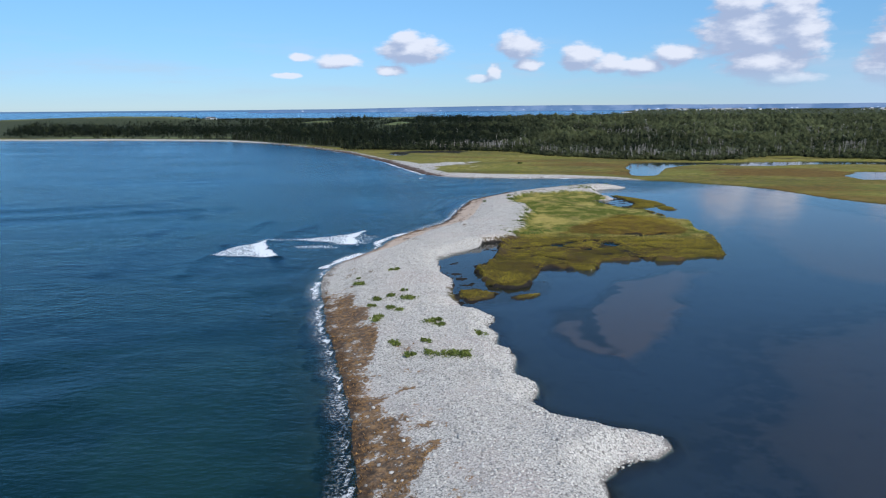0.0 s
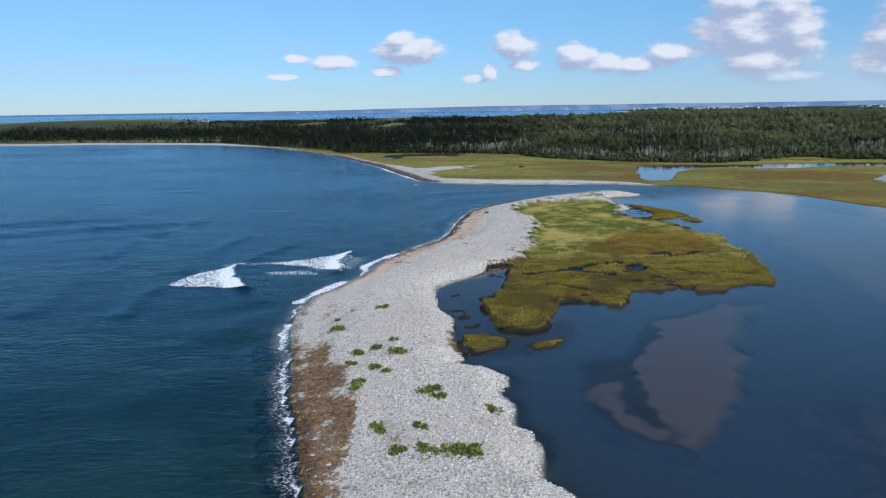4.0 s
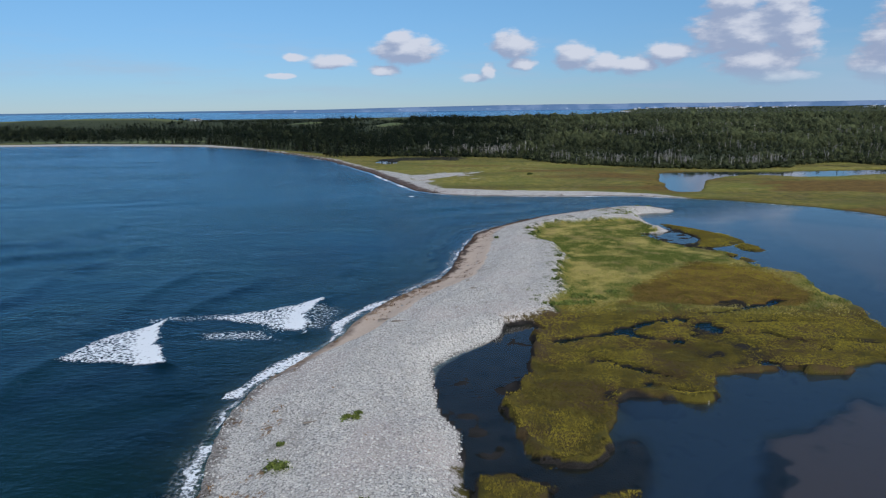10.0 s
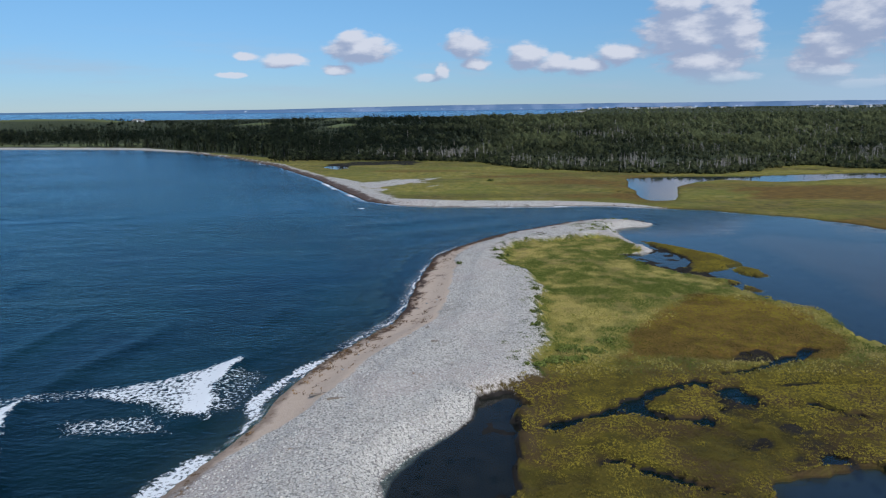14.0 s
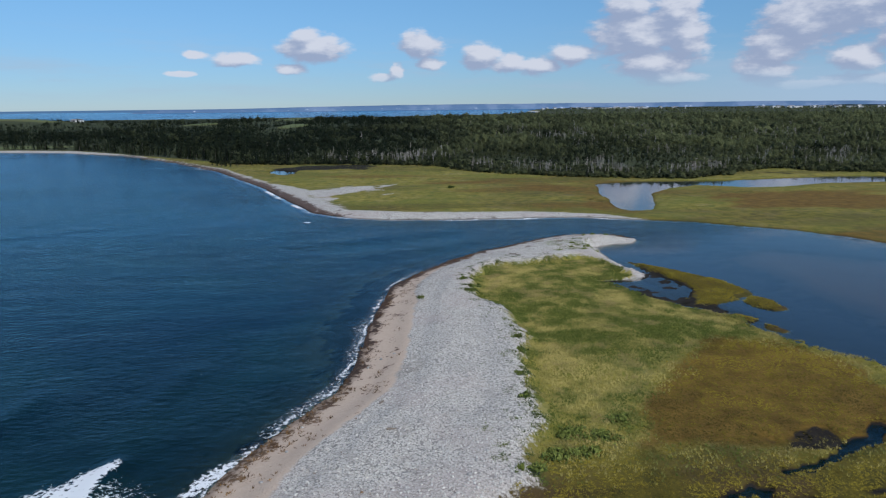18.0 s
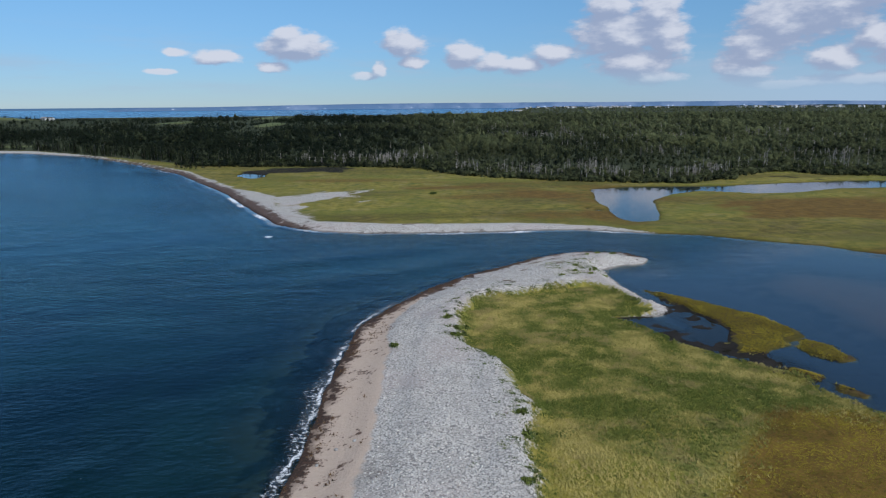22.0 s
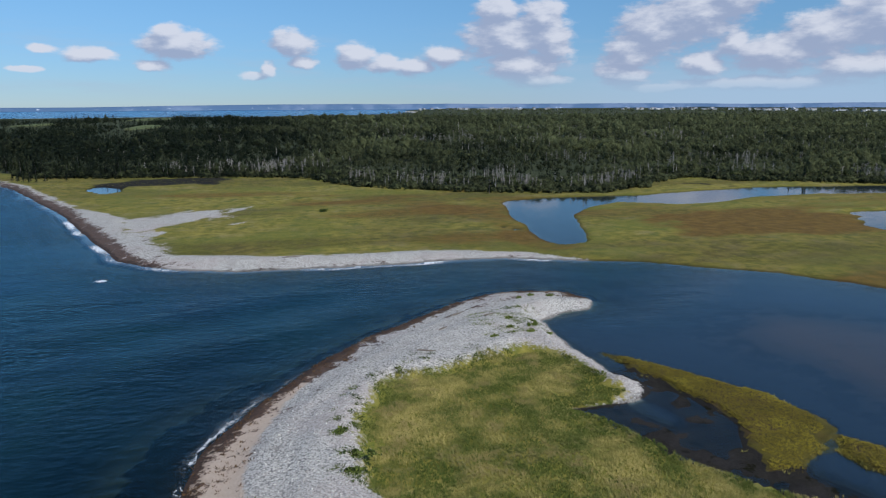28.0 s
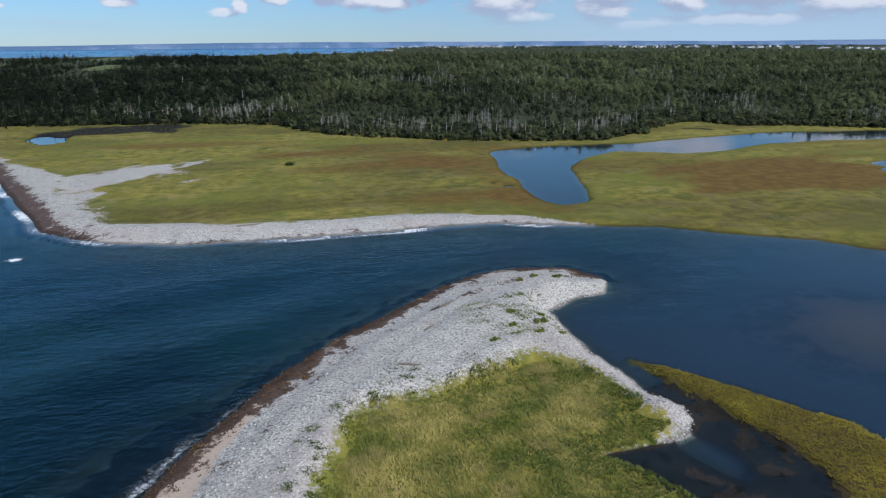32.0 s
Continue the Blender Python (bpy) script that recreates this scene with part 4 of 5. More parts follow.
water.data.polygons.foreach_set("use_smooth", np.ones(show.sum(), bool))
tagged(water, "dark blue sea and calm shallow lagoon with white surf", "water", kind="structure")

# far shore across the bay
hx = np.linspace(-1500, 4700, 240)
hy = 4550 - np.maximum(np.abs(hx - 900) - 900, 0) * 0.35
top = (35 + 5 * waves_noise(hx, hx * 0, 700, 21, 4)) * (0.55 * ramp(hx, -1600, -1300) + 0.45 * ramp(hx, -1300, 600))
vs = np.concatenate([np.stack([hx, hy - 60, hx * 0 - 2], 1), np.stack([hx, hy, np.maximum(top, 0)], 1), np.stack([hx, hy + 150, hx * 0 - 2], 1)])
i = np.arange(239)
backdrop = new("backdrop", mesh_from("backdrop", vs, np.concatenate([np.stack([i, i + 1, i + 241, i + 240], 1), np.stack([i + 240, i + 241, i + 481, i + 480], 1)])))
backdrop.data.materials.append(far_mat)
tagged(backdrop, "low hills across the bay, tinted blue as haze", "hills", kind="structure")
hx = np.linspace(600, 4800, 260)
hy = 3750 - 0.32 * np.maximum(hx - 1500, 0)
top = (11 + 6 * waves_noise(hx, hx * 0, 260, 23, 5)) * ramp(hx, 600, 1000)
vs = np.concatenate([np.stack([hx, hy - 40, hx * 0 - 2], 1), np.stack([hx, hy, np.maximum(top, 0)], 1), np.stack([hx, hy + 90, hx * 0 - 2], 1)])
i = np.arange(259)
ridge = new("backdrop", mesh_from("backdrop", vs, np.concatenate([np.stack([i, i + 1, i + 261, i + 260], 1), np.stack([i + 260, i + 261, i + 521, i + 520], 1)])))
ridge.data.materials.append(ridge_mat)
tagged(ridge, "dark wooded ridge behind the distant town", "hills", kind="structure")


# ---- growing things ----
def part(name, me, mat, parent, label=""):
    ob = new(name, me)
    if mat and not me.materials:
        me.materials.append(mat)
    ob.parent = parent
    return tagged(ob, label) if label else ob


def rod(points, radii, sides=4):
    """A tapered bent stem: vertices and triangles."""
    v, f = [], []
    for (x, y, z), r in zip(points, radii):
        for s in range(sides):
            a = 2 * math.pi * s / sides
            v.append((x + r * math.cos(a), y + r * math.sin(a), z))
    for i in range(len(points) - 1):
        for s in range(sides):
            a, b2 = i * sides + s, i * sides + (s + 1) % sides
            f += [(a, b2, b2 + sides), (a, b2 + sides, a + sides)]
    return np.array(v), np.array(f)


def spruce_crown(rng, n, tall=9.0, wide=1.7):
    u = rng.uniform(0.08, 1, n) ** 0.85
    a = rng.uniform(0, 2 * math.pi, n)
    r = wide * (1 - u) ** 0.8 * rng.uniform(0.55, 1.1, n) + 0.12
    w = rng.uniform(0.25, 0.55, n) * (0.5 + 0.8 * (1 - u)) * (60 / n) ** 0.4
    z = u * tall
    c, s = np.cos(a), np.sin(a)
    tip = np.stack([r * c, r * s, z - 0.28 * r], 1)
    base = np.stack([0.1 * r * c, 0.1 * r * s, z + 0.25], 1)
    side = np.stack([-s * w, c * w, -0.1 * r], 1)
    v = np.stack([base, tip + side, tip - side + (0, 0, 0.1)], 1).reshape(-1, 3)
    out2 = np.repeat(np.stack([0.85 * c, 0.85 * s, np.full(n, 0.55)], 1), 3, 0)
    return v, np.arange(3 * n).reshape(-1, 3), out2


def leafy_crown(rng, n, tall=7.0, wide=2.0):
    lobes = np.stack([rng.uniform(-0.5, 0.5, 5) * wide, rng.uniform(-0.5, 0.5, 5) * wide, rng.uniform(0.42, 0.8, 5) * tall], 1)
    size = rng.uniform(0.45, 0.75, 5) * wide
    k = rng.integers(0, 5, n)
    d = rng.normal(size=(n, 3))
    d /= np.linalg.norm(d, axis=1)[:, None]
    c = lobes[k] + d * size[k][:, None] * rng.uniform(0.6, 1.05, n)[:, None] * (1, 1, 1.15)
    s = (0.42 * wide / 2) * (70 / n) ** 0.5
    v = c[:, None, :] + rng.normal(size=(n, 3, 3)) * s
    out2 = 0.6 * d + 0.5 * (c - (0, 0, 0.55 * tall)) / wide + (0, 0, 0.55)
    return v.reshape(-1, 3), np.arange(3 * n).reshape(-1, 3), np.repeat(out2 / np.linalg.norm(out2, axis=1)[:, None], 3, 0)


def snag(rng, tall=7.0, boughs=7):
    lean = rng.normal(size=2) * 0.25
    pts = [(lean[0] * u * u, lean[1] * u * u, u * tall) for u in (0, 0.35, 0.7, 1)]
    v, f = rod(pts, (0.15, 0.12, 0.08, 0.03), 3)
    for _ in range(boughs):
        u, a, l = rng.uniform(0.3, 0.95), rng.uniform(0, 6.28), rng.uniform(0.5, 1.5)
        q = np.array([lean[0] * u * u, lean[1] * u * u, u * tall])
        e = q + (l * math.cos(a), l * math.sin(a), rng.uniform(-0.1, 0.7) * l)
        f = np.concatenate([f, [[len(v), len(v) + 1, len(v) + 2]]])
        v = np.concatenate([v, [q - (0, 0, 0.07), q + (0, 0, 0.07), e]])
    return v, f


def scatter(shapes, xs, ys, zs, size, rng, kinds=None, tint=None, flat=None):
    """Many copies of a few shapes as one set of arrays, with a tint for each copy."""
    kinds = rng.integers(0, len(shapes), len(xs)) if kinds is None else kinds
    tint = rng.uniform(0, 1, len(xs)) if tint is None else tint
    V, F, T, N, base = [], [], [], [], 0
    for n, (v, f, *puff) in enumerate(shapes):
        m = np.nonzero(kinds == n)[0]
        if not len(m):
            continue
        a = rng.uniform(0, 2 * math.pi, len(m))
        c, s = np.cos(a)[:, None], np.sin(a)[:, None]
        sc = size[m][:, None]
        x = (v[None, :, 0] * c - v[None, :, 1] * s) * sc + xs[m][:, None]
        y = (v[None, :, 0] * s + v[None, :, 1] * c) * sc + ys[m][:, None]
        z = v[None, :, 2] * sc * (1 if flat is None else flat[m][:, None]) + zs[m][:, None]
        V.append(np.stack([x, y, z], 2).reshape(-1, 3))
        F.append((f[None] + (np.arange(len(m)) * len(v))[:, None, None] + base).reshape(-1, f.shape[1]))
        T.append(np.repeat(tint[m], len(v)))
        if puff:
            q = puff[0]
            N.append(np.stack([q[None, :, 0] * c - q[None, :, 1] * s, q[None, :, 0] * s + q[None, :, 1] * c, q[None, :, 2] + 0 * c], 2).reshape(-1, 3))
        base += len(m) * len(v)
    out = np.concatenate(V), np.concatenate(F), np.concatenate(T)
    return (*out, np.concatenate(N)) if N else out


rng = np.random.default_rng(5)


def spread(n, x0, x1, y0, y1):
    return rng.uniform(x0, x1, n), rng.uniform(y0, y1, n)


# forest: belts that thin out with distance
FX, FY, FS = [], [], []
for y0, y1, gap, size in ((340, 640, 4.1, 1.0), (640, 1000, 6.6, 1.15), (1000, 1800, 12.0, 1.5), (1800, 2900, 25.0, 1.9)):
    half = y1 * 0.95
    x0, x1 = max(-1250, -half) if y0 < 1800 else 350, min(1300, half * 1.15) if y0 < 1800 else 2900
    n = int((x1 - x0) * (y1 - y0) / gap ** 2)
    x, y = spread(n, x0, x1, y0, y1)
    w = inside(x, y, FOREST) + 5 * waves_noise(x, y, 25, 31, 2)
    ok = ((w > 2.5) | (y > 1700)) & (x > -0.62 * y - 110) & (x < 0.98 * y - 40)
    fld = np.max([1 - np.hypot((x - cx) / a2, (y - cy) / b2) for cx, cy, a2, b2 in FIELDS], 0)
    ok &= (fld < 0.02) & (inside(x, y, FAR) > 12)
    FX.append(x[ok]), FY.append(y[ok]), FS.append(np.full(ok.sum(), size))
fx, fy, fs = np.concatenate(FX), np.concatenate(FY), np.concatenate(FS)
fz, _ = land(fx, fy)
wood_in = inside(fx, fy, FOREST)
near = fs < 1.1
patch = waves_noise(fx, fy, 70, 33, 3)
kinds = np.where(rng.uniform(size=len(fx)) < 0.24 - 0.30 * patch + 0.6 * ramp(fx, 20, -110), rng.integers(0, 4, len(fx)), rng.integers(4, 8, len(fx)))
kinds = np.where(near, kinds, kinds + 8)
grow = fs * (0.42 + 0.78 * rng.uniform(size=len(fx)) ** 1.4) * (1 + 0.3 * patch + 0.2 * waves_noise(fx, fy, 24, 39, 2)) * (0.55 + 0.45 * ramp(wood_in, 0, 90))
grow *= (1 + 0.22 * ramp(fx, -60, -140) * ramp(fy, 800, 600)) * (1 - 0.4 * ramp(fx, -200, -500) * ramp(fy, 850, 1100))
for cx, cy, a2, b2 in FIELDS:
    if cy > 900:
        grow *= 1 - 0.55 * ramp(np.hypot((fx - cx) / a2 / 1.25, (fy - cy + 0.9 * b2) / b2 / 1.9), 1.15, 0.75)
shapes = [spruce_crown(rng, 52, 8.2, 1.7) for _ in range(4)] + [leafy_crown(rng, 92, 6.4, 2.1) for _ in range(4)]
shapes += [spruce_crown(rng, 34, 7.5, 2.2) for _ in range(4)] + [leafy_crown(rng, 56, 5.6, 2.8) for _ in range(4)]
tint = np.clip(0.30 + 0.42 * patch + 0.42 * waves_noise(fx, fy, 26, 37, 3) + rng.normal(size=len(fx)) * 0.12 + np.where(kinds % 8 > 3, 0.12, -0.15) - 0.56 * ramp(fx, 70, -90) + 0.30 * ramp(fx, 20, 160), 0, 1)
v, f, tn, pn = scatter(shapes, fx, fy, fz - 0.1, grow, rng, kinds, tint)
sx, sy = spread(40000, -120, 330, 345, 560)
swd = inside(sx, sy, FOREST) + 3 * waves_noise(sx, sy, 12, 38, 2)
ok = (swd > -6) & (swd < 26) & (inside(sx, sy, POND) < -2)
sx, sy = sx[ok], sy[ok]
sv, sf, st, sn = scatter([leafy_crown(rng, 22, 5.0, 2.4) for _ in range(5)], sx, sy, land(sx, sy)[0] - 0.4, rng.uniform(0.2, 0.62, len(sx)), rng, None,
                     np.clip(0.55 - 0.42 * ramp(sx, 60, -50) + 0.28 * rng.normal(size=len(sx)), 0, 1))
f, tn = np.concatenate([f, sf + len(v)]), np.concatenate([tn, st])
v, pn = np.concatenate([v, sv]), np.concatenate([pn, sn])
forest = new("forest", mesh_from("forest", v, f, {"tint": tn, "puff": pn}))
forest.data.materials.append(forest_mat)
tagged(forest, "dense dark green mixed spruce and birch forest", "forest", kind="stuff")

m = rng.uniform(size=len(fx)) < np.where(near, 0.008 + 0.11 * ramp(waves_noise(fx, fy, 40, 35, 2), 0.15, 0.7), 0.015) + 0.25 * ramp(wood_in, 26, 3) * ramp(fx, 15, 110)
m &= (fx > -120)
v, f, tn = scatter([snag(rng, 6.5, 14) for _ in range(5)], fx[m] + 0.9, fy[m] - 1.2, fz[m], np.maximum(grow[m], 0.8 * (wood_in[m] < 25)) * rng.uniform(0.75, 1.2, m.sum()), rng)
x, y = spread(60000, -60, 420, 360, 900)
wd = inside(x, y, FOREST)
clump = waves_noise(x, y, 34, 36, 3) + 0.35 * ramp(wd, 40, 4)
ok = (wd > 1.5) & (x < 0.9 * y) & (rng.uniform(size=len(x)) < (0.55 * ramp(wd, 45, 5) + 0.10 * ramp(x, 10, 90)) * ramp(clump, 0.35, 0.9) * ramp(x, -70, 40))
x, y = x[ok], y[ok]
v2, f2, t2 = scatter([snag(rng, 6.2, 26) for _ in range(6)], x, y, land(x, y)[0], rng.uniform(0.55, 1.05, len(x)) * (1 + 0.25 * ramp(y, 480, 700)), rng, None, rng.uniform(0.0, 0.5, len(x)))
v, f, tn = np.concatenate([v, v2]), np.concatenate([f, f2 + len(v)]), np.concatenate([tn, t2])
deadwood = new("dead_trees", mesh_from("dead_trees", v, f, {"tint": tn}))
deadwood.data.materials.append(snag_mat)
tagged(deadwood, "bleached grey dead trunks standing among the forest", "dead trees", kind="stuff")


# single trees along the forest edge
def make_tree(kind, k):
    r = np.random.default_rng(100 + k)
    tree = new({"spruce": "spruce_tree", "leafy": "birch_tree", "dead": "dead_tree"}[kind])
    if kind == "spruce":
        v, f, pn = spruce_crown(r, 150, 8.6, 1.7)
        tv, tf = rod([(0, 0, -0.3), (0.05, 0, 3), (0, 0.04, 8.2)], (0.18, 0.12, 0.03), 6)
        mat, text = spruce_mat, "dark green spruce with a narrow ragged crown at the forest edge"
    elif kind == "leafy":
        v, f, pn = leafy_crown(r, 170, 6.2, 1.9)
        tv, tf = rod([(0, 0, -0.3), (0.12, 0.05, 2), (0.05, -0.1, 4.6)], (0.16, 0.11, 0.04), 6)
        mat, text = leafy_mat, "mid-green broad-leaved tree with grey trunk at the forest edge"
    else:
        tv, tf = rod([(0, 0, -0.3), (0.06, 0.02, 2.5), (0.02, 0.1, 5), (0.1, 0.05, 7)], (0.17, 0.13, 0.09, 0.02), 6)
        mat, text = snag_mat, "bleached grey dead tree with bare broken branches"
    part("trunk", mesh_from("trunk", tv, tf, {"tint": np.full(len(tv), 0.4 if kind != "dead" else 0.7)}), bark_mat if kind != "dead" else snag_mat, tree)
    if kind == "dead":
        for _ in range(9):
            u, a, l = r.uniform(0.3, 0.95), r.uniform(0, 6.28), r.uniform(0.6, 1.7)
            bv, bf = rod([(0.05, 0.05, 7 * u), (0.5 * l * math.cos(a), 0.5 * l * math.sin(a), 7 * u + 0.1), (l * math.cos(a), l * math.sin(a), 7 * u + r.uniform(0, 0.6) * l)], (0.06, 0.045, 0.012), 3)
            part("branch", mesh_from("branch", bv, bf, {"tint": np.full(len(bv), 0.8)}), snag_mat, tree)
        return tagged(tree, text, "tree", "trees along the forest edge")
    part("crown", mesh_from("crown", v, f, {"tint": r.uniform(0.1, 0.9) * 0.6 + 0.4 * r.uniform(size=len(v)), "puff": pn}), mat, tree)
    return tagged(tree, text, "tree", "trees along the forest edge")


patterns = {k: [make_tree(k, 10 * j + len(k)) for j in range(3)] for k in ("spruce", "leafy", "dead")}
spare = [o for some in patterns.values() for o in some]
edge_line = FOREST_EDGE[4:25]
lengths = [math.dist(a, b) for a, b in zip(edge_line, edge_line[1:])]
spots = []
for (a, b2), l in zip(zip(edge_line, edge_line[1:]), lengths):
    for _ in range(max(2, int(l / 3.6))):
        u2 = rng.uniform()
        spots.append((a[0] + (b2[0] - a[0]) * u2 + rng.normal() * 1.2, a[1] + (b2[1] - a[1]) * u2 + rng.uniform(0.5, 7)))
spots += [(-105, 492), (-102, 490), (-99, 489), (-96, 491), (-88, 492), (-108, 494), (79, 403), (-112, 500)]
sz, _ = land([s[0] for s in spots], [s[1] for s in spots])
for n, ((x, y), z) in enumerate(zip(spots, sz)):
    last = n >= len(spots) - 8
    q = rng.uniform()
    kind = "spruce" if last or (x < -60 and q < 0.8) else "dead" if q < (0.30 if x > 40 else 0.15) else "leafy" if q < 0.75 else "spruce"
    s = rng.uniform(0.45, 0.62) if last else rng.uniform(0.6, 1.0) * (1.2 if x < -60 else 0.9)
    m4 = pose(x, y, z - 0.05, 0, 0, rng.uniform(0, 360)) @ Matrix.Scale(s, 4)
    src = patterns[kind][n % 3]
    if src in spare:
        spare.remove(src)
        src.matrix_world = m4
    else:
        o = copy_thing(src, m4)
        o.scale = (s, s, s)


# ---- shingle ----
def lumpy(seed):
    r = np.random.default_rng(seed)
    bm = bmesh.new()
    bmesh.ops.create_icosphere(bm, subdivisions=1, radius=1)
    v = np.array([x.co[:] for x in bm.verts])
    f = np.array([[x.index for x in y.verts] for y in bm.faces])
    bm.free()
    return v * r.uniform(0.78, 1.12, (len(v), 1)) * (1.0, r.uniform(0.65, 0.9), r.uniform(0.45, 0.65)), f


stones = [lumpy(s) for s in range(6)]
x, y = spread(200000, -31, 55, 44, 277)
sz, cv = land(x, y)
ok = (inside(x, y, SPIT) > 0.1) & (cv["grass"] < 0.42) & (cv["sand"] < 0.4) & (rng.uniform(size=len(x)) < 1.15 - 0.65 * ramp(y, 105, 240)) & (rng.uniform(size=len(x)) > 1.3 * cv["wrack"])
x, y, sz = x[ok], y[ok], sz[ok]
size = 0.055 + 0.12 * rng.uniform(size=len(x)) ** 2.2 + 0.06 * ramp(np.minimum(line_distance(x, y, LAGOON_EDGE), 20), 14, 2) * rng.uniform(size=len(x))
v, f, tn = scatter(stones, x, y, sz + 0.02, size, rng)
cobbles = new("cobbles", mesh_from("cobbles", v, f))
cobbles.data.materials.append(stone_mat)
tagged(cobbles, "loose rounded pale grey cobbles heaped on the bar", "cobbles", kind="stuff")
single = [mesh_from("cobble", *lumpy(40 + s)) for s in range(5)]
for me in single:
    me.materials.append(rock_mat)
for n in range(260):
    if n < 170:
        x, y = rng.uniform(-12, 6), rng.uniform(48, 100)
    else:
        x, y = rng.uniform(-20, 10), rng.uniform(100, 200)
    if inside(np.array([x]), np.array([y]), SPIT)[0] < 1.5 or inside(np.array([x]), np.array([y]), GRASS)[0] > 0:
        continue
    z = land([x], [y])[0][0]
    ob = new("cobble", single[n % 5])
    ob.parent = ground
    s = rng.uniform(0.17, 0.30)
    ob.matrix_world = pose(x, y, z + 0.05, 0, 0, rng.uniform(0, 360)) @ Matrix.Scale(s, 4)

# ---- marsh grass ----
def tuft(seed, blades=6, tall=0.34, wide=0.42):
    r = np.random.default_rng(seed)
    a = r.uniform(0, 6.283, blades)
    q = np.stack([np.cos(a), np.sin(a)], 1)
    base = q * r.uniform(0, 0.25, (blades, 1)) * wide
    tip = base + q * r.uniform(0.1, 0.6, (blades, 1)) * wide
    side = np.stack([-q[:, 1], q[:, 0]], 1) * 0.05 * wide / 0.5
    h = r.uniform(0.6, 1.1, blades) * tall
    v = np.stack([np.c_[base - side, np.full(blades, -0.05)], np.c_[base + side, np.full(blades, -0.05)], np.c_[tip, h]], 1)
    return v.reshape(-1, 3), np.arange(3 * blades).reshape(-1, 3)


tufts = [tuft(s) for s in range(6)]
x, y = spread(200000, -4, 59, 104, 248)
x2, y2 = spread(56000, 8, 60, 190, 248)
x, y = np.concatenate([x, x2]), np.concatenate([y, y2])
gzz, cv = land(x, y)
gin = np.maximum(inside(x, y, GRASS), np.max([inside(x, y, p2) for p2 in ISLES], 0)) + 1.5 * waves_noise(x, y, 2.6, 41, 3)
ok = (gin > 0.0) & (gzz > -0.02)
x, y, gzz, ol = x[ok], y[ok], gzz[ok], np.clip(cv["olive"][ok] + cv["brown"][ok], 0, 1)
soggy = np.clip(cv["mud"][ok], 0, 1)
low = rng.uniform(size=len(x)) < ol
shade = np.clip(0.36 + 1.0 * waves_noise(x, y, 14, 43, 3) + 0.75 * waves_noise(x, y, 2.4, 44, 3) + rng.normal(size=len(x)) * 0.20, 0, 1)
shade = np.clip(shade - 0.5 * soggy * low - 0.35 * ~low * ramp(gin[ok], 3.0, 0.5), 0, 1)
shade = np.clip(shade + 0.45 * ramp(x, 43, 45) * ramp(y, 203, 208), 0, 1)
thin = rng.uniform(size=len(x)) < 0.8 * ramp(soggy, 0.35, 0.62)
for mask, name, mat, text, flatten in ((~low & ~thin, "beach_grass", tuft_mat, "tall green and straw-coloured dune grass", 1.05),
                                       (low & ~thin, "salt_marsh_grass", sedge_mat, "low olive and rust-brown salt marsh grass", 0.42)):
    v, f, tn = scatter(tufts, x[mask], y[mask], gzz[mask], rng.uniform(0.4, 0.95, mask.sum()), rng, None, shade[mask], flatten + 0.4 * (flatten < 0.5) * ramp(y[mask], 140, 120))
    ob = new(name, mesh_from(name, v, f, {"tint": tn}))
    ob.data.materials.append(mat)
    tagged(ob, text, "grass", kind="stuff")
# sprigs creeping out onto the shingle
fringe = GRASS_EDGE[2:17]
sx, sy, sh = [], [], []
for (x0, y0), (x1, y1) in zip(fringe, fringe[1:]):
    for _ in range(int(math.dist((x0, y0), (x1, y1)) * 1.6)):
        u2, out2 = rng.uniform(), abs(rng.normal()) * 2.0 - 0.3
        l = math.dist((x0, y0), (x1, y1))
        cx, cy = x0 + (x1 - x0) * u2 - (y1 - y0) / l * out2, y0 + (y1 - y0) * u2 + (x1 - x0) / l * out2
        n = int(rng.uniform(10, 46) / (1 + 0.4 * max(out2, 0)))
        sx.append(cx + rng.normal(size=n) * 0.42), sy.append(cy + rng.normal(size=n) * 0.36), sh.append(np.clip(rng.uniform(0, 0.5) + rng.normal(size=n) * 0.1, 0, 1))
# sparse tufts on the hook of the spit
for _ in range(70):
    u2, v2 = rng.uniform(), rng.uniform()
    cx, cy, n = 30 + 12 * u2, 249 + 11 * v2 + 3 * u2, int(rng.uniform(5, 22))
    sx.append(cx + rng.normal(size=n) * 0.7), sy.append(cy + rng.normal(size=n) * 0.3), sh.append(np.clip(rng.uniform(0.3, 0.9) + rng.normal(size=n) * 0.1, 0, 1))
sx, sy, sh = np.concatenate(sx), np.concatenate(sy), np.concatenate(sh)
ok = inside(sx, sy, SPIT) > 1.0
sx, sy, sh = sx[ok], sy[ok], sh[ok]
v, f, tn = scatter(tufts, sx, sy, land(sx, sy)[0], rng.uniform(0.6, 1.15, len(sx)), rng, None, sh, np.full(len(sx), 0.4))
ob = new("grass_sprigs", mesh_from("grass_sprigs", v, f, {"tint": tn}))
ob.data.materials.append(bush_mat)
tagged(ob, "scattered green grass sprigs growing through grey cobbles", "grass", kind="stuff")
x, y = spread(26000, -110, 260, 285, 500)
gzz, cv = land(x, y)
ok = (inside(x, y, FAR) > 3) & (cv["grass"] > 0.5) & (cv["wood"] < 0.5) & (gzz > 0.15)
ok &= rng.uniform(size=len(x)) > 0.7 * cv["brown"] + 0.2 * cv["olive"]
x, y, gzz = x[ok], y[ok], gzz[ok]
v, f, tn = scatter(tufts, x, y, gzz, rng.uniform(1.0, 2.0, len(x)), rng, None, np.clip(0.45 + 0.45 * waves_noise(x, y, 16, 45, 3), 0, 1), np.full(len(x), 0.22))
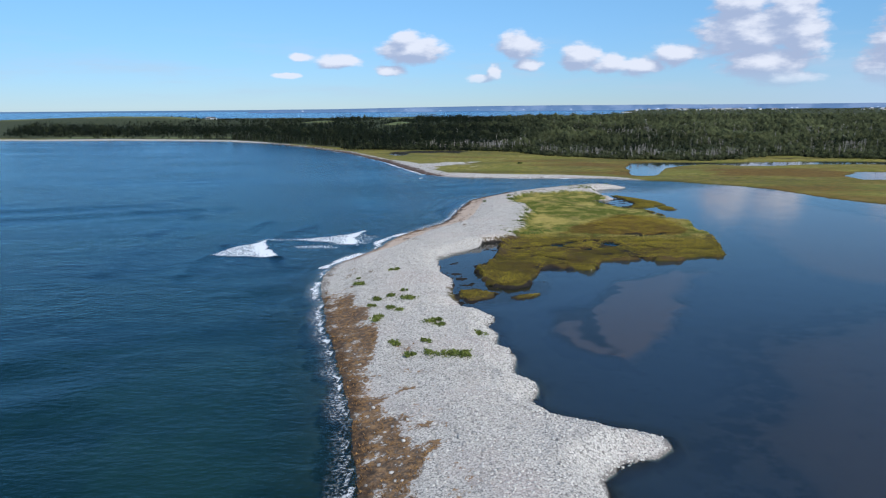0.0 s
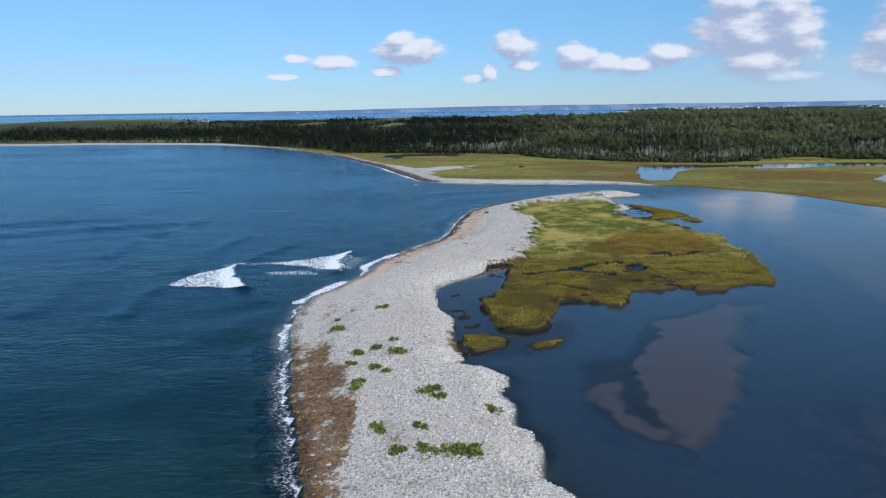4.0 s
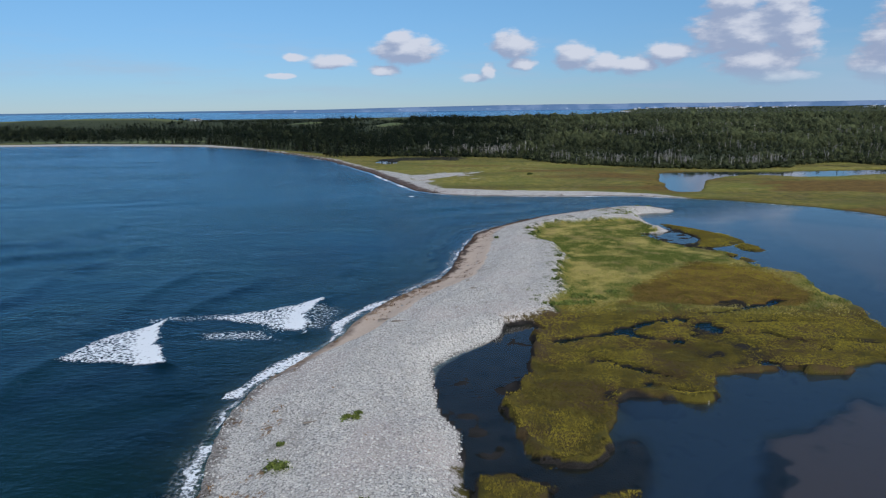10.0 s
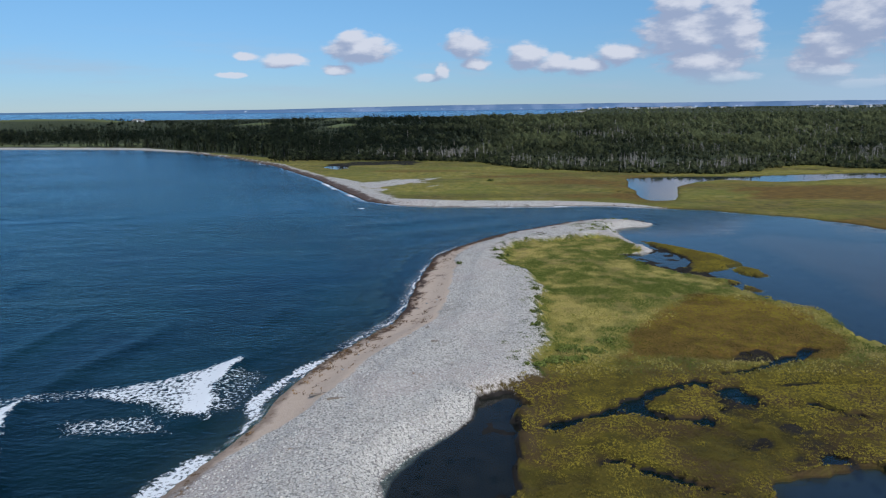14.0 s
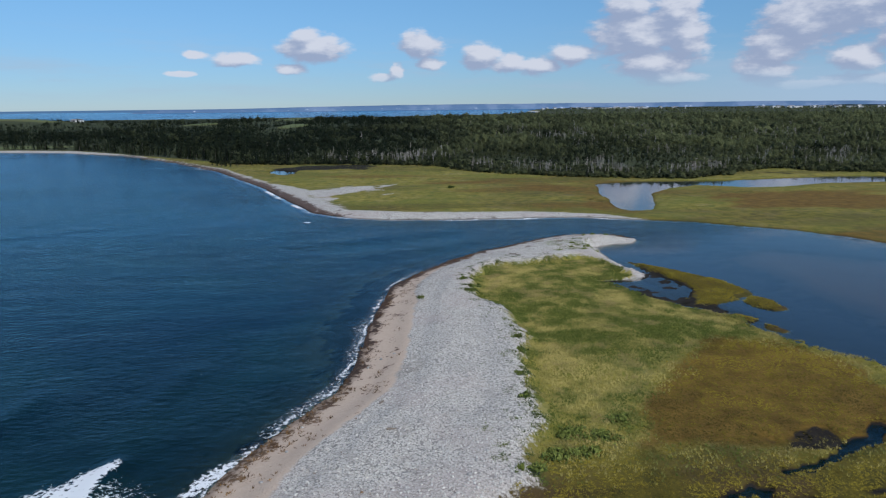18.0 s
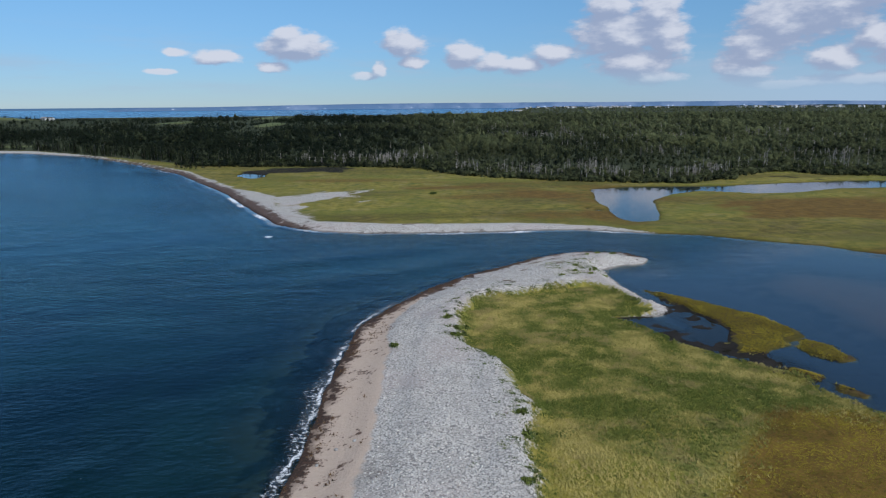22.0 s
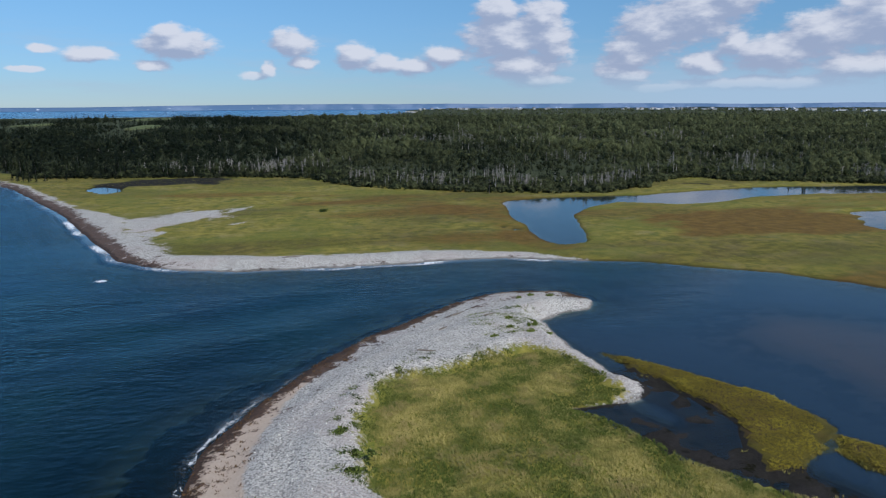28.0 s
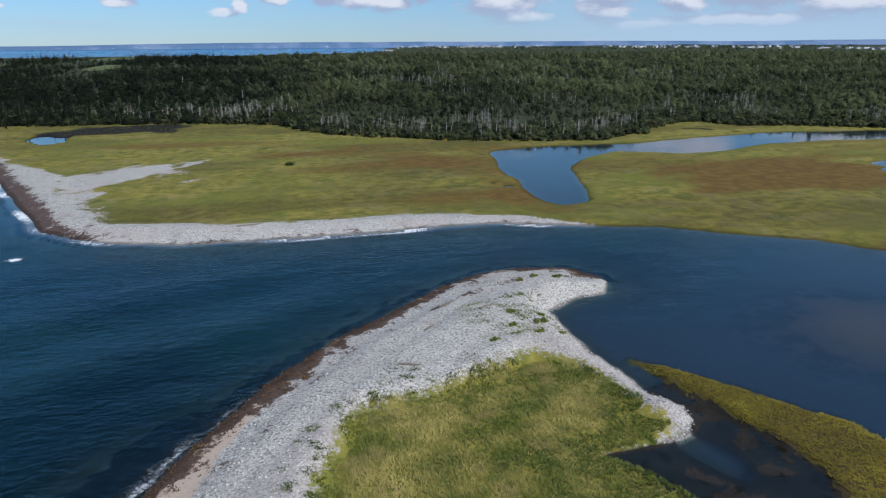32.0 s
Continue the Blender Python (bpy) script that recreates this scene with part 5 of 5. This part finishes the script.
ob = new("far_marsh_grass", mesh_from("far_marsh_grass", v, f, {"tint": tn}))
ob.data.materials.append(straw_mat)
tagged(ob, "yellow-green marsh grass on the far shore", "grass", kind="stuff")


# ---- bushes on the shingle ----
def bush(x, y, a, b2, tall, text="low green beach shrub growing on grey cobbles", turn=0.0, light=0.5):
    r = np.random.default_rng(int(abs(x * 37 + y * 11)) + 3)
    n = int(150 + 260 * a * b2)
    lobes = max(4, int(6 * a * b2 + 4))
    cx, cy = r.uniform(-0.75, 0.75, lobes) * a, r.uniform(-0.7, 0.7, lobes) * b2
    k = r.integers(0, lobes, n)
    rad = r.uniform(0.3, 0.6, lobes)[k] * min(a, b2, 1.2)
    d = r.normal(size=(n, 3))
    d /= np.linalg.norm(d, axis=1)[:, None]
    out2 = np.abs(r.normal(size=n)) * 0.85
    hump = tall * r.uniform(0.45, 1.0, lobes)[k] * np.exp(-out2 ** 2) * r.uniform(0.3, 1.0, n)
    c = np.stack([cx[k] + d[:, 0] * rad * 1.4 * out2, cy[k] + d[:, 1] * rad * 1.4 * out2, hump + 0.03], 1)
    v = (c[:, None, :] + r.normal(size=(n, 3, 3)) * 0.12).reshape(-1, 3)
    v[:, 2] = np.maximum(v[:, 2], -0.02)
    z = land([x], [y])[0][0]
    top = new("beach_bush")
    top.matrix_world = pose(x, y, z, 0, 0, turn)
    part("foliage", mesh_from("foliage", v, np.arange(3 * n).reshape(-1, 3), {"tint": np.clip(light + 0.3 * np.repeat(r.normal(size=n), 3), 0, 1)}), bush_mat, top)
    for j in range(5):
        q, w = rod([(cx[j % lobes], cy[j % lobes], -0.1), (cx[j % lobes] + r.normal() * 0.15, cy[j % lobes] + r.normal() * 0.15, tall * 0.8)], (0.03, 0.012), 3)
        part("stem", mesh_from("stem", q, w, {"tint": np.full(len(q), 0.3)}), bark_mat, top)
    return tagged(top, text, "bush", "bushes on the shingle")


for x, y, a, b2, tall, light in ((-2.6, 75.6, 3.6, 1.1, 0.55, 0.5), (-7.2, 76, 0.9, 0.7, 0.5, 0.35), (1, 85.6, 1.7, 0.8, 0.35, 0.55), (-5.5, 88.5, 1.5, 0.9, 0.45, 0.4),
                                 (-5.8, 80.2, 0.8, 0.5, 0.4, 0.3), (-4.5, 86.9, 1, 0.6, 0.4, 0.35), (-9.6, 80.7, 0.5, 1.2, 0.35, 0.5), (-10.6, 100.2, 1.5, 1, 0.6, 0.55),
                                 (-14, 90.8, 0.7, 1.8, 0.5, 0.6), (-12.4, 95.3, 1.1, 0.5, 0.4, 0.45), (-11.2, 93.9, 0.6, 0.4, 0.35, 0.5), (-16, 119.1, 1, 0.6, 0.4, 0.55),
                                 (-20.8, 110.7, 1.1, 0.9, 0.55, 0.4), (-15.8, 100.9, 0.95, 0.8, 0.6, 0.4), (-13.6, 101.7, 0.8, 0.7, 0.55, 0.2), (-16, 97.3, 0.8, 0.5, 0.4, 0.5),
                                 (-11.8, 104.5, 0.6, 0.4, 0.4, 0.3), (-15.4, 120.4, 0.45, 0.3, 0.3, 0.2), (-21.7, 114.4, 0.4, 0.3, 0.3, 0.25), (-10.2, 81.3, 0.5, 0.5, 0.35, 0.45),
                                 (8.4, 222.3, 2.2, 0.6, 0.5, 0.4), (7.9, 219.2, 1.3, 0.7, 0.45, 0.4), (7.4, 226.3, 0.8, 0.5, 0.4, 0.45), (-0.7, 216.7, 0.5, 0.6, 0.4, 0.35),
                                 (46.5, 267.5, 0.9, 0.42, 0.2, 0.7), (43.5, 268.9, 0.6, 0.35, 0.17, 0.75), (37.5, 252.6, 0.83, 0.56, 0.23, 0.7), (35.3, 256.1, 0.68, 0.35, 0.2, 0.7),
                                 (11.9, 190.2, 0.9, 0.7, 0.5, 0.4), (12.5, 194.6, 1, 0.5, 0.5, 0.4), (10.3, 181.8, 0.7, 0.5, 0.45, 0.35), (9.7, 175.3, 0.8, 0.6, 0.45, 0.4),
                                 (38.7, 255.2, 0.52, 0.28, 0.15, 0.85), (36.7, 250.2, 0.68, 0.35, 0.17, 0.85), (34.1, 252.9, 0.52, 0.35, 0.15, 0.85), (39.3, 250.4, 0.45, 0.28, 0.15, 0.8), (30.9, 249.4, 0.68, 0.28, 0.17, 0.85), (41, 267.6, 0.38, 0.21, 0.15, 0.8), (16.3, 375.8, 1.6, 1.2, 1.2, 0.1), (13.3, 168.9, 1.9, 1.5, 0.5, 0.8), (16.5, 168.3, 1.8, 1.3, 0.5, 0.75), (10.7, 164.8, 1.6, 1.1, 0.5, 0.7), (7.5, 160.7, 1.4, 0.9, 0.45, 0.55), (19, 171.8, 1.6, 1, 0.45, 0.7), (13.6, 165.2, 1.7, 1, 0.45, 0.8)):
    bush(x, y, a, b2, tall, light=light)

# ---- driftwood ----
def log(x, y, length, turn, thick=0.13):
    z = land([x], [y])[0][0]
    top = new("driftwood_log")
    top.matrix_world = pose(x, y, z + thick * 0.8, 0, 0, turn)
    pts = [(0, 0, -length / 2), (0.06, 0.02, -length / 5), (0.02, -0.04, length / 5), (0, 0.02, length / 2)]
    v, f = rod(pts, (thick, thick * 0.9, thick * 0.75, thick * 0.45), 7)
    v = v[:, [2, 0, 1]]
    part("trunk", mesh_from("trunk", v, f), wood_mat, top)
    q, w = rod([(0, 0, 0), (0.1, 0.05, 0.25), (0.15, 0.05, 0.5)], (thick * 0.4, thick * 0.3, 0.02), 5)
    part("branch_stub", mesh_from("branch_stub", q, w), wood_mat, top)
    return tagged(top, "weathered driftwood log lying on grey cobbles", "driftwood", "driftwood on the spit")


for spec in ((-17.7, 153.9, 2.6, 25), (-15.5, 152, 2.2, 10), (-19.9, 118.4, 1.4, 30), (-4.9, 168.6, 1.0, 5), (-6.1, 176.1, 0.9, 60), (20.4, 246.1, 2.4, -20), (28.9, 262.4, 3.0, 35),
             (32.9, 258.5, 2.2, 28), (24.9, 255.3, 1.8, 40), (-29.7, 338.8, 4.0, 60), (5, 309.5, 4.5, 8)):
    log(*spec)

# ---- seaweed heaps on the strand ----
x, y = spread(60000, -32, 54, 40, 278)
wzz, cv = land(x, y)
ok = ((cv["wrack"] + 0.6 * waves_noise(x, y, 2.5, 51, 3) > 0.74) | ((cv["sand"] > 0.55) & (waves_noise(x, y, 3.0, 53, 3) > 0.42) & (rng.uniform(size=len(x)) < 0.5))) & (wzz > 0.0) & (inside(x, y, SPIT) > -0.5)
x, y, wzz = x[ok], y[ok], wzz[ok]
v, f, tn = scatter([tuft(70 + s, 6, 0.16, 0.7) for s in range(4)], x, y, wzz, rng.uniform(0.6, 1.3, len(x)), rng, None, rng.uniform(0, 1, len(x)) * (1 - 0.72 * ramp(y, 140, 200)))
ob = new("seaweed", mesh_from("seaweed", v, f, {"tint": tn}))
ob.data.materials.append(weed_mat)
tagged(ob, "rust-brown seaweed washed up along the waterline", "seaweed", kind="stuff")


# ---- houses ----
def house(x, y, w, d, h, pitch, turn):
    z = land([x], [y])[0][0]
    top = new("house")
    top.matrix_world = pose(x, y, z - 0.3, 0, 0, turn)
    bm = bmesh.new()
    bmesh.ops.create_cube(bm, size=1, matrix=Matrix.Translation((0, 0, h / 2)) @ Matrix.Diagonal((w, d, h, 1)))
    me = bpy.data.meshes.new("wall")
    bm.to_mesh(me)
    bm.free()
    part("wall", me, wall_mat, top)
    e, a2, c2 = 0.5, w / 2 + 0.5, d / 2 + 0.5
    v = [(-a2, -c2, h - 0.2), (a2, -c2, h - 0.2), (a2, c2, h - 0.2), (-a2, c2, h - 0.2), (-a2, 0, h + pitch), (a2, 0, h + pitch)]
    v += [(px, py, pz + 0.35) for px, py, pz in v]
    me = bpy.data.meshes.new("roof")
    me.from_pydata(v, [], [(6, 7, 11, 10), (8, 9, 10, 11), (0, 4, 5, 1), (2, 5, 4, 3), (0, 1, 7, 6), (2, 3, 9, 8), (0, 6, 10, 4), (3, 4, 10, 9), (1, 5, 11, 7), (2, 8, 11, 5)])
    part("roof", me, roof_mat, top)
    return tagged(top, "small white-walled building among distant trees", "house", "houses beyond the forest")


for n in range(110):
    az = radians(rng.choice((15, 17.5, 20, 29, 32, 38, 43, 46)) + 1.3 * rng.normal() if n > 6 else rng.uniform(-24.0, -23.1) if n < 3 else rng.uniform(11, 14))
    dist = rng.uniform(2950, 3200) if n > 2 else rng.uniform(1600, 1660)
    big = rng.uniform() < 0.16 and n > 2
    house(dist * math.sin(az), dist * math.cos(az), rng.uniform(26, 60) if big else rng.uniform(8, 15), rng.uniform(8, 14), rng.uniform(4, 7), 0.6 if big else 2.4, rng.uniform(-40, 40))
